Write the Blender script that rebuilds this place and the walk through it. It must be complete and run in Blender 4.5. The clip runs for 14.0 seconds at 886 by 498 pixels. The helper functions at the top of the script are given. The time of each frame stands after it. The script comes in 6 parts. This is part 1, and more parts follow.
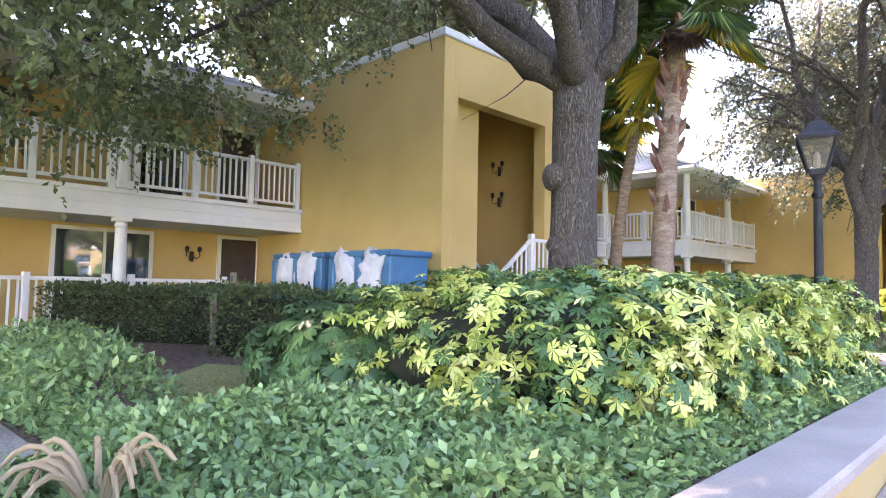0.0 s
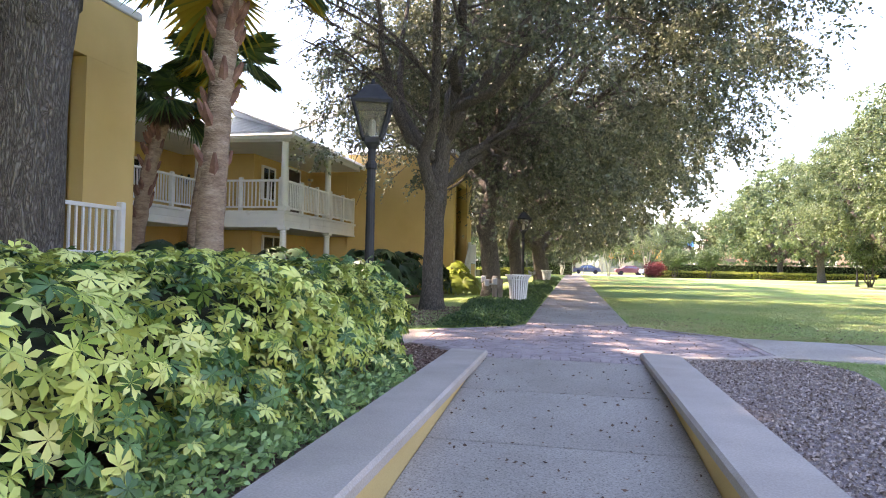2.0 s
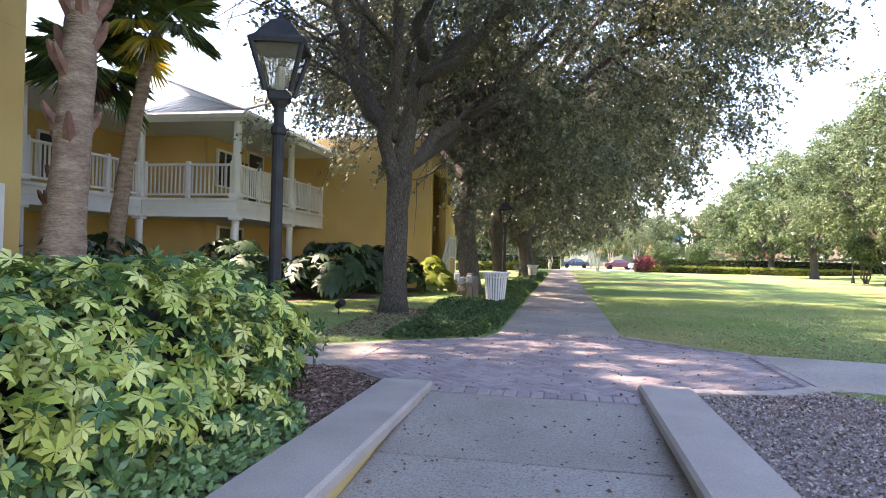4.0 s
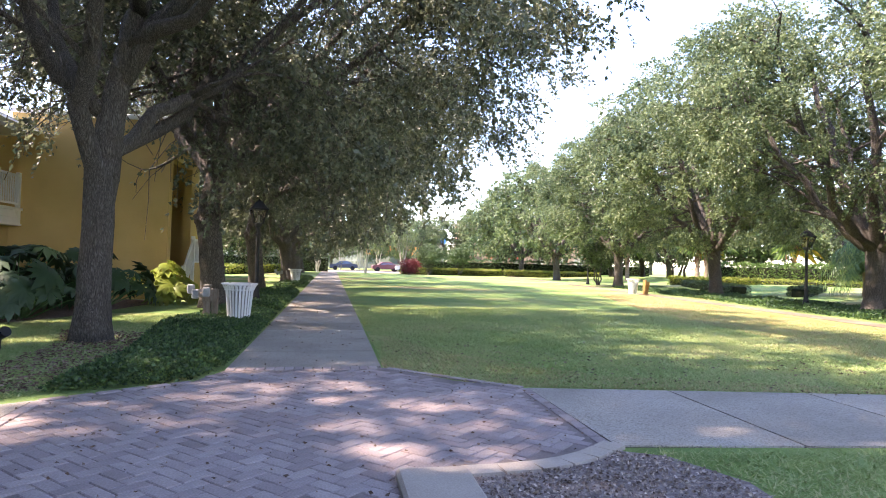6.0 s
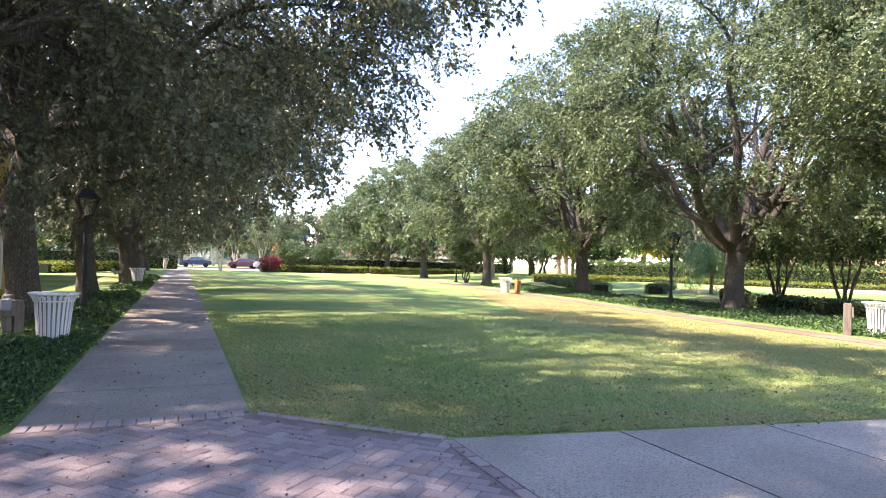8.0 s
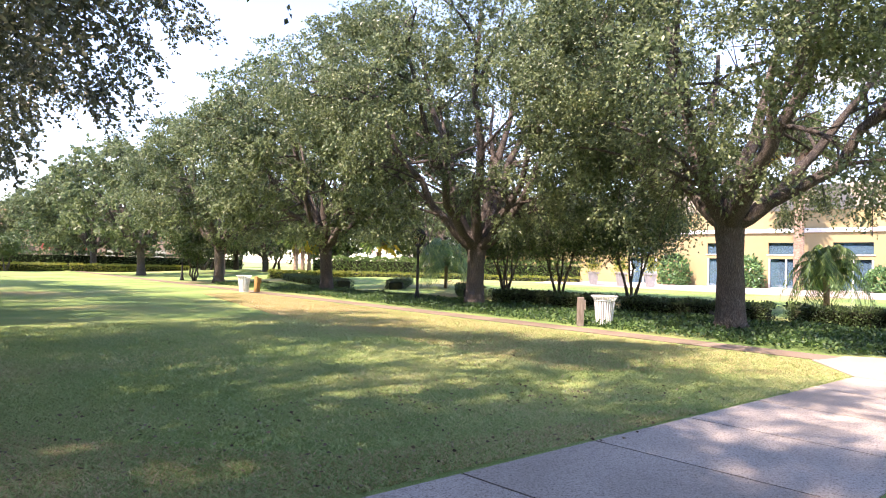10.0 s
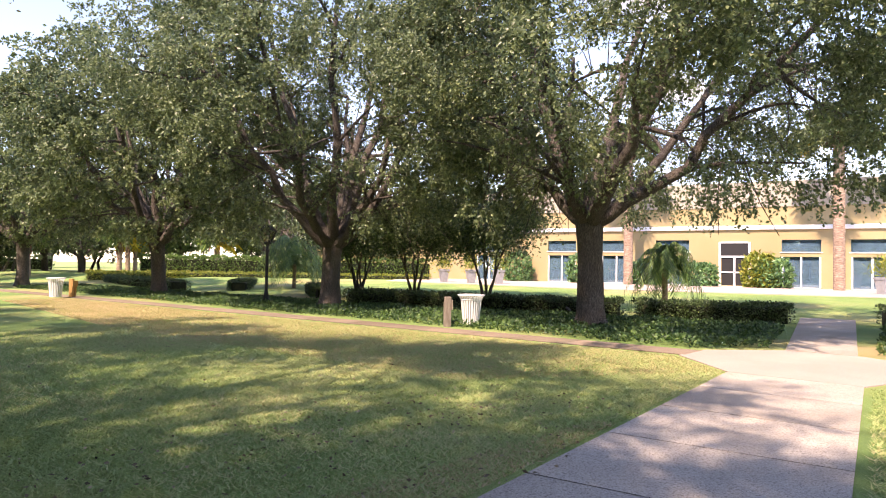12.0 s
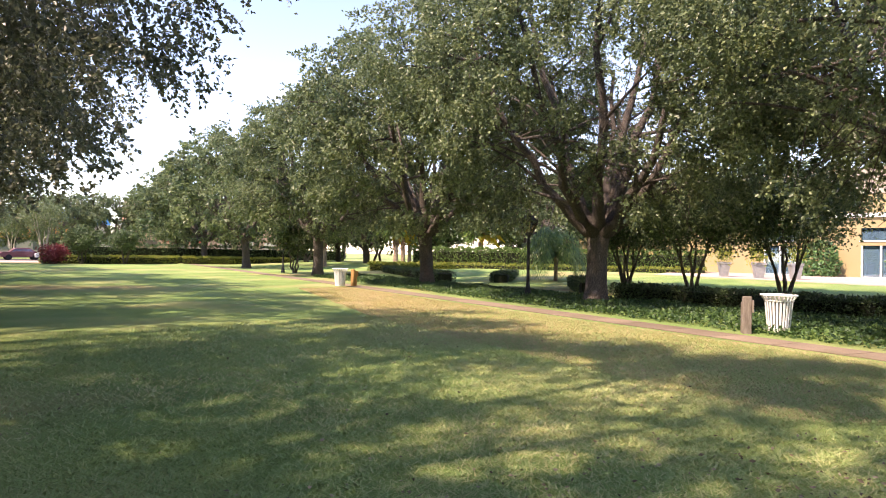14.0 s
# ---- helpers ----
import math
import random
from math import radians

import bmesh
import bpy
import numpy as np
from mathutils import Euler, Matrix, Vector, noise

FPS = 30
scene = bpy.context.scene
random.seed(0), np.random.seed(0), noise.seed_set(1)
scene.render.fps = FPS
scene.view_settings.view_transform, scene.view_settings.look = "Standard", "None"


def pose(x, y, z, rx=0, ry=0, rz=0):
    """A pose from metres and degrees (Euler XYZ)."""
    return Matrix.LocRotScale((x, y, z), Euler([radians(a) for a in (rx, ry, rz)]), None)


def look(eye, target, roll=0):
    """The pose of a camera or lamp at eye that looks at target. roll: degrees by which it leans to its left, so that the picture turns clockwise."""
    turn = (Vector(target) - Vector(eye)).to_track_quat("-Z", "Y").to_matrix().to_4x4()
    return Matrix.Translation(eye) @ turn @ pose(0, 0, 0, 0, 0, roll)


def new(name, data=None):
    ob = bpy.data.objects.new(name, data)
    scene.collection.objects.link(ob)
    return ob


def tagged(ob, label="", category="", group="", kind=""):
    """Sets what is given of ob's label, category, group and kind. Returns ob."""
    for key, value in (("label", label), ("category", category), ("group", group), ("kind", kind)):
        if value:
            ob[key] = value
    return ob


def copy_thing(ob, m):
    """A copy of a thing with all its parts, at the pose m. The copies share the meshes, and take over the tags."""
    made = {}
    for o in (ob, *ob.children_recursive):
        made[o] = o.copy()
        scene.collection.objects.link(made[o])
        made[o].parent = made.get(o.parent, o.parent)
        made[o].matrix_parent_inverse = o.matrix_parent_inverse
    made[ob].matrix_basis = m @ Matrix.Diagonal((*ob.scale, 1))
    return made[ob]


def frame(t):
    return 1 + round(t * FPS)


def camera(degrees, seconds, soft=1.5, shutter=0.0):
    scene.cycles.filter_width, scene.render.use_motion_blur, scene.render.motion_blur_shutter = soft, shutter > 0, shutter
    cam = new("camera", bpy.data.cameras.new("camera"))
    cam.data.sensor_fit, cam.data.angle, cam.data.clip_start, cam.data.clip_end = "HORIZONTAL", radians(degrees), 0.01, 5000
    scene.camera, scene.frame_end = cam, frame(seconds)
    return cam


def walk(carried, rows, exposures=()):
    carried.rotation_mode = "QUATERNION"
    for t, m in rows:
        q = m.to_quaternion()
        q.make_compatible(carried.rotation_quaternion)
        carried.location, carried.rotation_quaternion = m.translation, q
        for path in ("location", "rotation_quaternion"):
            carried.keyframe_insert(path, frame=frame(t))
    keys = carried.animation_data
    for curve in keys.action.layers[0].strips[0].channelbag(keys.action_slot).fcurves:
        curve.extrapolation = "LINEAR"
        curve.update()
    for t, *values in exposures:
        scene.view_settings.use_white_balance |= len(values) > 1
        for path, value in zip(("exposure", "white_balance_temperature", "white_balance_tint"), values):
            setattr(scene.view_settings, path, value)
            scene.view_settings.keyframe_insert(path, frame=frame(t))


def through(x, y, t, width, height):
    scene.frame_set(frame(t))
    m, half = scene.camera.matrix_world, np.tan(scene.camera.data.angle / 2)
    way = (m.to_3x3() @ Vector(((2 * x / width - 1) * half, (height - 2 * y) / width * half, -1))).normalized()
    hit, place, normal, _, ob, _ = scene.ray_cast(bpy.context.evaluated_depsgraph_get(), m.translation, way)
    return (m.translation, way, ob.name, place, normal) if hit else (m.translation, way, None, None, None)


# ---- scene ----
cam = camera(69.79, 14.0, soft=1.0)
# seconds, place, yaw, pitch, roll
ROWS = [
    (0.0, -0.088, 1.542, 0.998, 43.93, 3.36, -1.05),
    (0.5, 0.008, 2.155, 1.043, 27.71, 3.46, -1.10),
    (1.0, -0.021, 2.766, 1.026, 18.57, 3.08, -0.95),
    (1.5, 0.003, 3.238, 1.061, 15.35, 2.03, -1.02),
    (2.0, 0.098, 3.713, 1.120, 11.49, 1.35, -1.16),
    (2.2, 0.120, 3.896, 1.112, 11.06, 1.08, -1.08),
    (4.3, 0.263, 6.184, 1.244, 10.34, 0.68, -1.56),
    (4.5, 0.301, 6.381, 1.282, 9.79, 0.64, -1.52),
    (5.0, 0.376, 6.873, 1.302, 3.86, 0.81, -1.59),
    (5.5, 0.428, 7.418, 1.351, -6.14, 1.25, -1.60),
    (6.0, 0.492, 7.908, 1.381, -9.97, 1.35, -1.60),
    (6.5, 0.492, 8.385, 1.393, -12.09, 1.28, -1.69),
    (7.0, 0.505, 8.844, 1.445, -17.58, 1.29, -1.57),
    (7.5, 0.594, 9.351, 1.482, -21.00, 1.37, -1.60),
    (8.0, 0.512, 9.802, 1.511, -22.37, 1.34, -1.67),
    (8.5, 0.505, 10.190, 1.531, -28.34, 1.40, -1.61),
    (9.0, 0.610, 10.632, 1.568, -38.30, 1.76, -1.64),
    (9.2, 0.606, 10.799, 1.573, -40.94, 1.74, -1.42),
    (11.3, 0.906, 12.197, 1.609, -48.28, 1.30, -1.55),
    (11.5, 0.965, 12.297, 1.610, -48.41, 1.24, -1.32),
    (12.0, 1.220, 12.557, 1.615, -60.55, 1.58, -0.97),
    (12.5, 1.581, 12.867, 1.601, -62.92, 1.19, -1.03),
    (13.0, 1.916, 13.149, 1.597, -61.44, 1.11, -1.07),
    (13.5, 2.253, 13.497, 1.606, -49.62, 0.71, -1.31),
    (14.0, 2.552, 13.918, 1.608, -37.45, 0.45, -1.03),
]
EXPOSURES = [(0.0, 4.0, 7700, 35), (1.0, 3.5, 8100, 31), (2.0, 3.1, 8000, 27), (5.0, 2.85, 7500, 26), (7.0, 2.5, 7200, 26), (9.0, 2.4, 7100, 29), (11.5, 1.9, 8100, 31), (14.0, 1.8, 8000, 30)]
walk(cam, [(t, pose(x, y, z, 90 + pitch, roll, yaw)) for t, x, y, z, yaw, pitch, roll in ROWS], EXPOSURES)

# ---- light ----
SUN_TO = Vector((-0.62, 0.03, 0.79)).normalized()
world = bpy.data.worlds.new("world")
scene.world = world
world.use_nodes = True
wn, wl = world.node_tree.nodes, world.node_tree.links
sky = wn.new("ShaderNodeTexSky")
sky.sky_type, sky.sun_disc = "NISHITA", False
sky.sun_elevation = math.asin(SUN_TO.z)
sky.sun_rotation = math.atan2(SUN_TO.x, SUN_TO.y)
sky.air_density, sky.dust_density, sky.ozone_density = 0.85, 0.1, 2.6
wn["Background"].inputs["Strength"].default_value = 0.15
wl.new(sky.outputs[0], wn["Background"].inputs[0])
sun = new("sun", bpy.data.lights.new("sun", "SUN"))
sun.data.energy, sun.data.angle, sun.data.color = 3.0, radians(1.0), (1.0, 0.93, 0.82)
sun.matrix_world = look(SUN_TO * 60, (0, 0, 0))

# ---- materials ----
def ramp_node(nt, stops):
    r = nt.nodes.new("ShaderNodeValToRGB")
    while len(r.color_ramp.elements) < len(stops):
        r.color_ramp.elements.new(0.5)
    for e, (p, c) in zip(r.color_ramp.elements, stops):
        e.position, e.color = p, (*c, 1)
    return r


def surface(name, stops, scale=3.0, fine=40.0, rough=0.8, bump=0.2, metal=0.0, piece=0.0, fine_mix=0.35, stain=None, stretch=(1, 1, 1), bump_dist=0.01):
    """Base colour from coarse noise, fine grain laid over it, relief from the fine grain."""
    m = bpy.data.materials.new(name)
    m.use_nodes = True
    nt = m.node_tree
    N, L = nt.nodes, nt.links
    b = N["Principled BSDF"]
    tc = N.new("ShaderNodeTexCoord")
    mp = N.new("ShaderNodeMapping")
    mp.inputs["Scale"].default_value = stretch
    L.new(tc.outputs["Object"], mp.inputs[0])
    n1 = N.new("ShaderNodeTexNoise")
    n1.inputs["Scale"].default_value, n1.inputs["Detail"].default_value = scale, 5
    n2 = N.new("ShaderNodeTexNoise")
    n2.inputs["Scale"].default_value, n2.inputs["Detail"].default_value = fine, 4
    L.new(mp.outputs[0], n1.inputs["Vector"])
    L.new(mp.outputs[0], n2.inputs["Vector"])
    r = ramp_node(nt, stops)
    fac = n1.outputs[0]
    if piece:
        oi = N.new("ShaderNodeObjectInfo")
        ge = N.new("ShaderNodeNewGeometry")
        ad = N.new("ShaderNodeMath")
        ad.operation = "ADD"
        L.new(oi.outputs["Random"], ad.inputs[0])
        L.new(ge.outputs["Random Per Island"], ad.inputs[1])
        fr = N.new("ShaderNodeMath")
        fr.operation = "FRACT"
        L.new(ad.outputs[0], fr.inputs[0])
        mx = N.new("ShaderNodeMix")
        mx.inputs[0].default_value = piece
        L.new(fac, mx.inputs[2])
        L.new(fr.outputs[0], mx.inputs[3])
        fac = mx.outputs[0]
    L.new(fac, r.inputs[0])
    mm = N.new("ShaderNodeMix")
    mm.data_type, mm.blend_type = "RGBA", "OVERLAY"
    mm.inputs[0].default_value = fine_mix
    L.new(r.outputs[0], mm.inputs[6])
    L.new(n2.outputs[0], mm.inputs[7])
    col = mm.outputs[2]
    if stain:
        sc, lo, hi, c = stain
        n3 = N.new("ShaderNodeTexNoise")
        n3.inputs["Scale"].default_value, n3.inputs["Detail"].default_value = sc, 6
        L.new(tc.outputs["Object"], n3.inputs["Vector"])
        r3 = ramp_node(nt, [(lo, (0, 0, 0)), (hi, (1, 1, 1))])
        L.new(n3.outputs[0], r3.inputs[0])
        m3 = N.new("ShaderNodeMix")
        m3.data_type = "RGBA"
        m3.inputs[7].default_value = (*c, 1)
        L.new(r3.outputs[0], m3.inputs[0])
        L.new(col, m3.inputs[6])
        col = m3.outputs[2]
    L.new(col, b.inputs["Base Color"])
    b.inputs["Roughness"].default_value, b.inputs["Metallic"].default_value = rough, metal
    if bump:
        bp = N.new("ShaderNodeBump")
        bp.inputs["Strength"].default_value, bp.inputs["Distance"].default_value = bump, bump_dist
        L.new(n2.outputs[0], bp.inputs["Height"])
        L.new(bp.outputs[0], b.inputs["Normal"])
    return m


def leafy(name, stops, rough=0.45, through=0.3, patch=0.0, patch_scale=1.2):
    """Leaf: a colour for each leaf, drifting over the plant; part of the light passes through."""
    m = bpy.data.materials.new(name)
    m.use_nodes = True
    nt = m.node_tree
    N, L = nt.nodes, nt.links
    b, out = N["Principled BSDF"], N["Material Output"]
    ge = N.new("ShaderNodeNewGeometry")
    n1 = N.new("ShaderNodeTexNoise")
    n1.inputs["Scale"].default_value, n1.inputs["Detail"].default_value = patch_scale, 3
    L.new(ge.outputs["Position"], n1.inputs["Vector"])
    mx = N.new("ShaderNodeMix")
    mx.inputs[0].default_value = patch
    L.new(ge.outputs["Random Per Island"], mx.inputs[2])
    st = N.new("ShaderNodeMapRange")
    st.inputs[1].default_value, st.inputs[2].default_value = 0.3, 0.7
    L.new(n1.outputs[0], st.inputs[0])
    L.new(st.outputs[0], mx.inputs[3])
    r = ramp_node(nt, stops)
    L.new(mx.outputs[0], r.inputs[0])
    L.new(r.outputs[0], b.inputs["Base Color"])
    b.inputs["Roughness"].default_value = rough
    tr = N.new("ShaderNodeBsdfTranslucent")
    L.new(r.outputs[0], tr.inputs[0])
    ms = N.new("ShaderNodeMixShader")
    ms.inputs[0].default_value = through
    L.new(b.outputs[0], ms.inputs[1])
    L.new(tr.outputs[0], ms.inputs[2])
    L.new(ms.outputs[0], out.inputs[0])
    return m


def plain(name, c, rough=0.5, metal=0.0, glow=0.0):
    m = bpy.data.materials.new(name)
    m.use_nodes = True
    b = m.node_tree.nodes["Principled BSDF"]
    b.inputs["Base Color"].default_value = (*c, 1)
    b.inputs["Roughness"].default_value, b.inputs["Metallic"].default_value = rough, metal
    if glow:
        b.inputs["Emission Color"].default_value, b.inputs["Emission Strength"].default_value = (*c, 1), glow
    return m


def glass_mat(name, c=(0.9, 0.95, 0.95), rough=0.02, clear=0.6):
    m = bpy.data.materials.new(name)
    m.use_nodes = True
    N, L = m.node_tree.nodes, m.node_tree.links
    gl, tr, mx = N.new("ShaderNodeBsdfGlossy"), N.new("ShaderNodeBsdfTransparent"), N.new("ShaderNodeMixShader")
    gl.inputs["Roughness"].default_value = rough
    gl.inputs[0].default_value = (*c, 1)
    tr.inputs[0].default_value = (*c, 1)
    mx.inputs[0].default_value = clear
    L.new(gl.outputs[0], mx.inputs[1])
    L.new(tr.outputs[0], mx.inputs[2])
    L.new(mx.outputs[0], N["Material Output"].inputs[0])
    return m


def bark(name, dark, mid, light):
    """Furrowed bark: tall narrow plates with dark clefts between them."""
    m = bpy.data.materials.new(name)
    m.use_nodes = True
    nt = m.node_tree
    N, L = nt.nodes, nt.links
    b = N["Principled BSDF"]
    tc, mp = N.new("ShaderNodeTexCoord"), N.new("ShaderNodeMapping")
    mp.inputs["Scale"].default_value = (1, 1, 0.2)
    L.new(tc.outputs["Object"], mp.inputs[0])
    nz = N.new("ShaderNodeTexNoise")
    nz.inputs["Scale"].default_value, nz.inputs["Detail"].default_value = 9, 4
    L.new(mp.outputs[0], nz.inputs["Vector"])
    ad = N.new("ShaderNodeMix")
    ad.data_type = "VECTOR"
    ad.inputs[0].default_value = 0.2
    L.new(mp.outputs[0], ad.inputs[4])
    L.new(nz.outputs["Color"], ad.inputs[5])
    vo = N.new("ShaderNodeTexVoronoi")
    vo.feature = "DISTANCE_TO_EDGE"
    vo.inputs["Scale"].default_value = 44
    L.new(ad.outputs[1], vo.inputs["Vector"])
    fi = N.new("ShaderNodeTexNoise")
    fi.inputs["Scale"].default_value, fi.inputs["Detail"].default_value = 45, 5
    L.new(mp.outputs[0], fi.inputs["Vector"])
    mu = N.new("ShaderNodeMath")
    mu.operation = "MULTIPLY_ADD"
    L.new(vo.outputs["Distance"], mu.inputs[0])
    mu.inputs[1].default_value = 1.9
    sc = N.new("ShaderNodeMath")
    sc.operation = "MULTIPLY"
    L.new(fi.outputs[0], sc.inputs[0])
    sc.inputs[1].default_value = 0.55
    L.new(sc.outputs[0], mu.inputs[2])
    r = ramp_node(nt, [(0.18, dark), (0.5, mid), (0.95, light)])
    L.new(mu.outputs[0], r.inputs[0])
    L.new(r.outputs[0], b.inputs["Base Color"])
    b.inputs["Roughness"].default_value = 0.95
    bp = N.new("ShaderNodeBump")
    bp.inputs["Strength"].default_value, bp.inputs["Distance"].default_value = 1.0, 0.03
    L.new(mu.outputs[0], bp.inputs["Height"])
    L.new(bp.outputs[0], b.inputs["Normal"])
    return m


STUCCO = surface("yellow_stucco", [(0.3, (0.60, 0.41, 0.16)), (0.7, (0.69, 0.485, 0.205))], 0.8, 90, 0.9, 0.35, fine_mix=0.15, stain=(0.5, 0.6, 0.95, (0.500, 0.330, 0.130)))
STUCCO2 = surface("pale_yellow_stucco", [(0.3, (0.35, 0.27, 0.135)), (0.7, (0.38, 0.30, 0.165))], 0.4, 60, 0.9, 0.2, fine_mix=0.1)
BEIGE = surface("beige_stucco", [(0.3, (0.36, 0.315, 0.26)), (0.7, (0.42, 0.37, 0.30))], 0.4, 60, 0.9, 0.2, fine_mix=0.1)
WHITE = surface("white_paint", [(0.3, (0.74, 0.75, 0.76)), (0.7, (0.82, 0.82, 0.82))], 2, 60, 0.5, 0.05, fine_mix=0.08, stain=(3, 0.62, 0.9, (0.55, 0.54, 0.50)))
CONCRETE = surface("path_concrete", [(0.25, (0.28, 0.24, 0.20)), (0.5, (0.38, 0.335, 0.285)), (0.75, (0.46, 0.41, 0.355))], 0.9, 70, 0.9, 0.5, piece=0.25, fine_mix=0.5, stain=(60, 0.53, 0.66, (0.19, 0.16, 0.135)))
CAP = surface("cap_concrete", [(0.3, (0.368, 0.312, 0.264)), (0.7, (0.464, 0.400, 0.344))], 1.5, 80, 0.85, 0.3, fine_mix=0.3, stain=(1.2, 0.6, 0.9, (0.264, 0.224, 0.184)))
BRICK = surface("paver", [(0.1, (0.24, 0.185, 0.18)), (0.45, (0.33, 0.265, 0.26)), (0.9, (0.42, 0.35, 0.335))], 2.0, 60, 0.9, 0.5, piece=0.5, fine_mix=0.5)
JOINT = surface("joint_sand", [(0.3, (0.07, 0.055, 0.05)), (0.7, (0.13, 0.10, 0.09))], 5, 90, 1.0, 0.3)
MULCH = surface("mulch", [(0.3, (0.10, 0.06, 0.045)), (0.5, (0.20, 0.13, 0.10)), (0.75, (0.32, 0.22, 0.18))], 12, 60, 1.0, 1.0, fine_mix=0.7, bump_dist=0.03)
GRAVEL = surface("gravel", [(0.3, (0.17, 0.13, 0.125)), (0.5, (0.28, 0.225, 0.21)), (0.75, (0.40, 0.34, 0.32))], 18, 80, 1.0, 1.0, fine_mix=0.7, bump_dist=0.02)
LAWN = surface("lawn_turf", [(0.3, (0.15, 0.26, 0.07)), (0.5, (0.22, 0.34, 0.095)), (0.7, (0.37, 0.40, 0.15))], 0.3, 120, 1.0, 1.0, fine_mix=0.6, bump_dist=0.03, stain=(0.13, 0.53, 0.68, (0.46, 0.36, 0.17)))
BARK = bark("oak_bark", (0.04, 0.032, 0.027), (0.12, 0.10, 0.085), (0.215, 0.19, 0.165))
PALMBARK = surface("palm_bark", [(0.3, (0.213, 0.138, 0.100)), (0.6, (0.375, 0.275, 0.206)), (0.8, (0.500, 0.388, 0.312))], 5, 26, 0.95, 1.0, fine_mix=0.6, stretch=(0.8, 0.8, 2.5), bump_dist=0.03)
BOOT = surface("palm_boot", [(0.3, (0.13, 0.06, 0.045)), (0.7, (0.30, 0.16, 0.12))], 6, 40, 0.9, 0.6)
OAKLEAF = leafy("oak_leaf", [(0.0, (0.07, 0.10, 0.055)), (0.45, (0.155, 0.21, 0.105)), (0.85, (0.265, 0.33, 0.155)), (1.0, (0.40, 0.41, 0.20))], 0.34, 0.4, 0.3, 0.5)
OAKDARK = leafy("oak_leaf_dark", [(0.0, (0.065, 0.075, 0.05)), (0.6, (0.155, 0.175, 0.11)), (0.93, (0.25, 0.27, 0.165)), (1.0, (0.32, 0.27, 0.15))], 0.38, 0.36, 0.3, 0.6)
VARIEG = leafy("variegated_leaf", [(0.0, (0.025, 0.085, 0.025)), (0.36, (0.07, 0.17, 0.04)), (0.44, (0.38, 0.47, 0.09)), (0.7, (0.64, 0.69, 0.19)), (1.0, (0.78, 0.77, 0.33))], 0.38, 0.15, 0.3, 1.1)
SCHEFF = leafy("dark_umbrella_leaf", [(0.0, (0.055, 0.13, 0.055)), (0.6, (0.12, 0.26, 0.10)), (1.0, (0.20, 0.36, 0.12))], 0.35, 0.2)
COVER = leafy("cover_leaf", [(0.0, (0.09, 0.18, 0.075)), (0.6, (0.24, 0.39, 0.15)), (0.93, (0.40, 0.57, 0.22)), (0.992, (0.54, 0.68, 0.24)), (1.0, (0.65, 0.10, 0.06))], 0.35, 0.3, 0.15)
JASMINE = leafy("jasmine_leaf", [(0.0, (0.025, 0.062, 0.023)), (0.6, (0.056, 0.125, 0.037)), (1.0, (0.112, 0.200, 0.050))], 0.55, 0.2)
PHILO = leafy("philodendron_leaf", [(0.0, (0.020, 0.045, 0.022)), (0.7, (0.045, 0.095, 0.038)), (1.0, (0.09, 0.16, 0.05))], 0.48, 0.12)
HEDGE = leafy("hedge_leaf", [(0.0, (0.037, 0.066, 0.027)), (0.6, (0.085, 0.140, 0.056)), (1.0, (0.150, 0.225, 0.075))], 0.4, 0.2)
LIME = leafy("lime_leaf", [(0.0, (0.108, 0.162, 0.027)), (0.6, (0.234, 0.288, 0.045)), (1.0, (0.405, 0.378, 0.072))], 0.4, 0.3)
PALMLEAF = leafy("palm_leaf", [(0.0, (0.073, 0.146, 0.052)), (0.75, (0.187, 0.312, 0.104)), (1.0, (0.333, 0.437, 0.125))], 0.4, 0.3)
PALMYELLOW = leafy("palm_leaf_yellow", [(0.0, (0.55, 0.36, 0.03)), (0.5, (0.65, 0.48, 0.05)), (1.0, (0.25, 0.32, 0.05))], 0.45, 0.35)
PALMDEAD = leafy("palm_leaf_dead", [(0.0, (0.10, 0.06, 0.04)), (1.0, (0.26, 0.16, 0.11))], 0.8, 0.15)
GRASS = leafy("grass_blade", [(0.0, (0.20, 0.32, 0.09)), (0.5, (0.36, 0.46, 0.17)), (0.78, (0.54, 0.53, 0.25)), (1.0, (0.70, 0.60, 0.36))], 0.6, 0.3, 0.45, 0.4)
DRYGRASS = leafy("dry_grass_blade", [(0.0, (0.25, 0.26, 0.08)), (0.35, (0.43, 0.36, 0.16)), (0.65, (0.58, 0.44, 0.25)), (1.0, (0.72, 0.55, 0.36))], 0.7, 0.3, 0.3, 0.5)
STRAW = leafy("dry_straw", [(0.0, (0.45, 0.32, 0.18)), (1.0, (0.62, 0.48, 0.30))], 0.8, 0.2)
BLACK = surface("black_iron", [(0.3, (0.012, 0.013, 0.015)), (0.7, (0.03, 0.03, 0.033))], 6, 80, 0.72, 0.15, fine_mix=0.2)
FROST = glass_mat("frosted_glass", (0.62, 0.59, 0.52), 0.45, 0.78)
PANE = glass_mat("window_glass", (0.62, 0.70, 0.74), 0.03, 0.8)
# darkness of unlit rooms, painted as a near-black surface
DARK = plain("unlit_room_black", (0.02, 0.02, 0.022), 0.9)
WOOD = surface("weathered_post", [(0.3, (0.14, 0.11, 0.09)), (0.7, (0.27, 0.23, 0.19))], 5, 40, 0.9, 0.6, stretch=(3, 3, 0.5))
ORANGEWOOD = surface("stained_post", [(0.3, (0.30, 0.16, 0.05)), (0.7, (0.45, 0.26, 0.09))], 5, 40, 0.8, 0.5, stretch=(3, 3, 0.5))
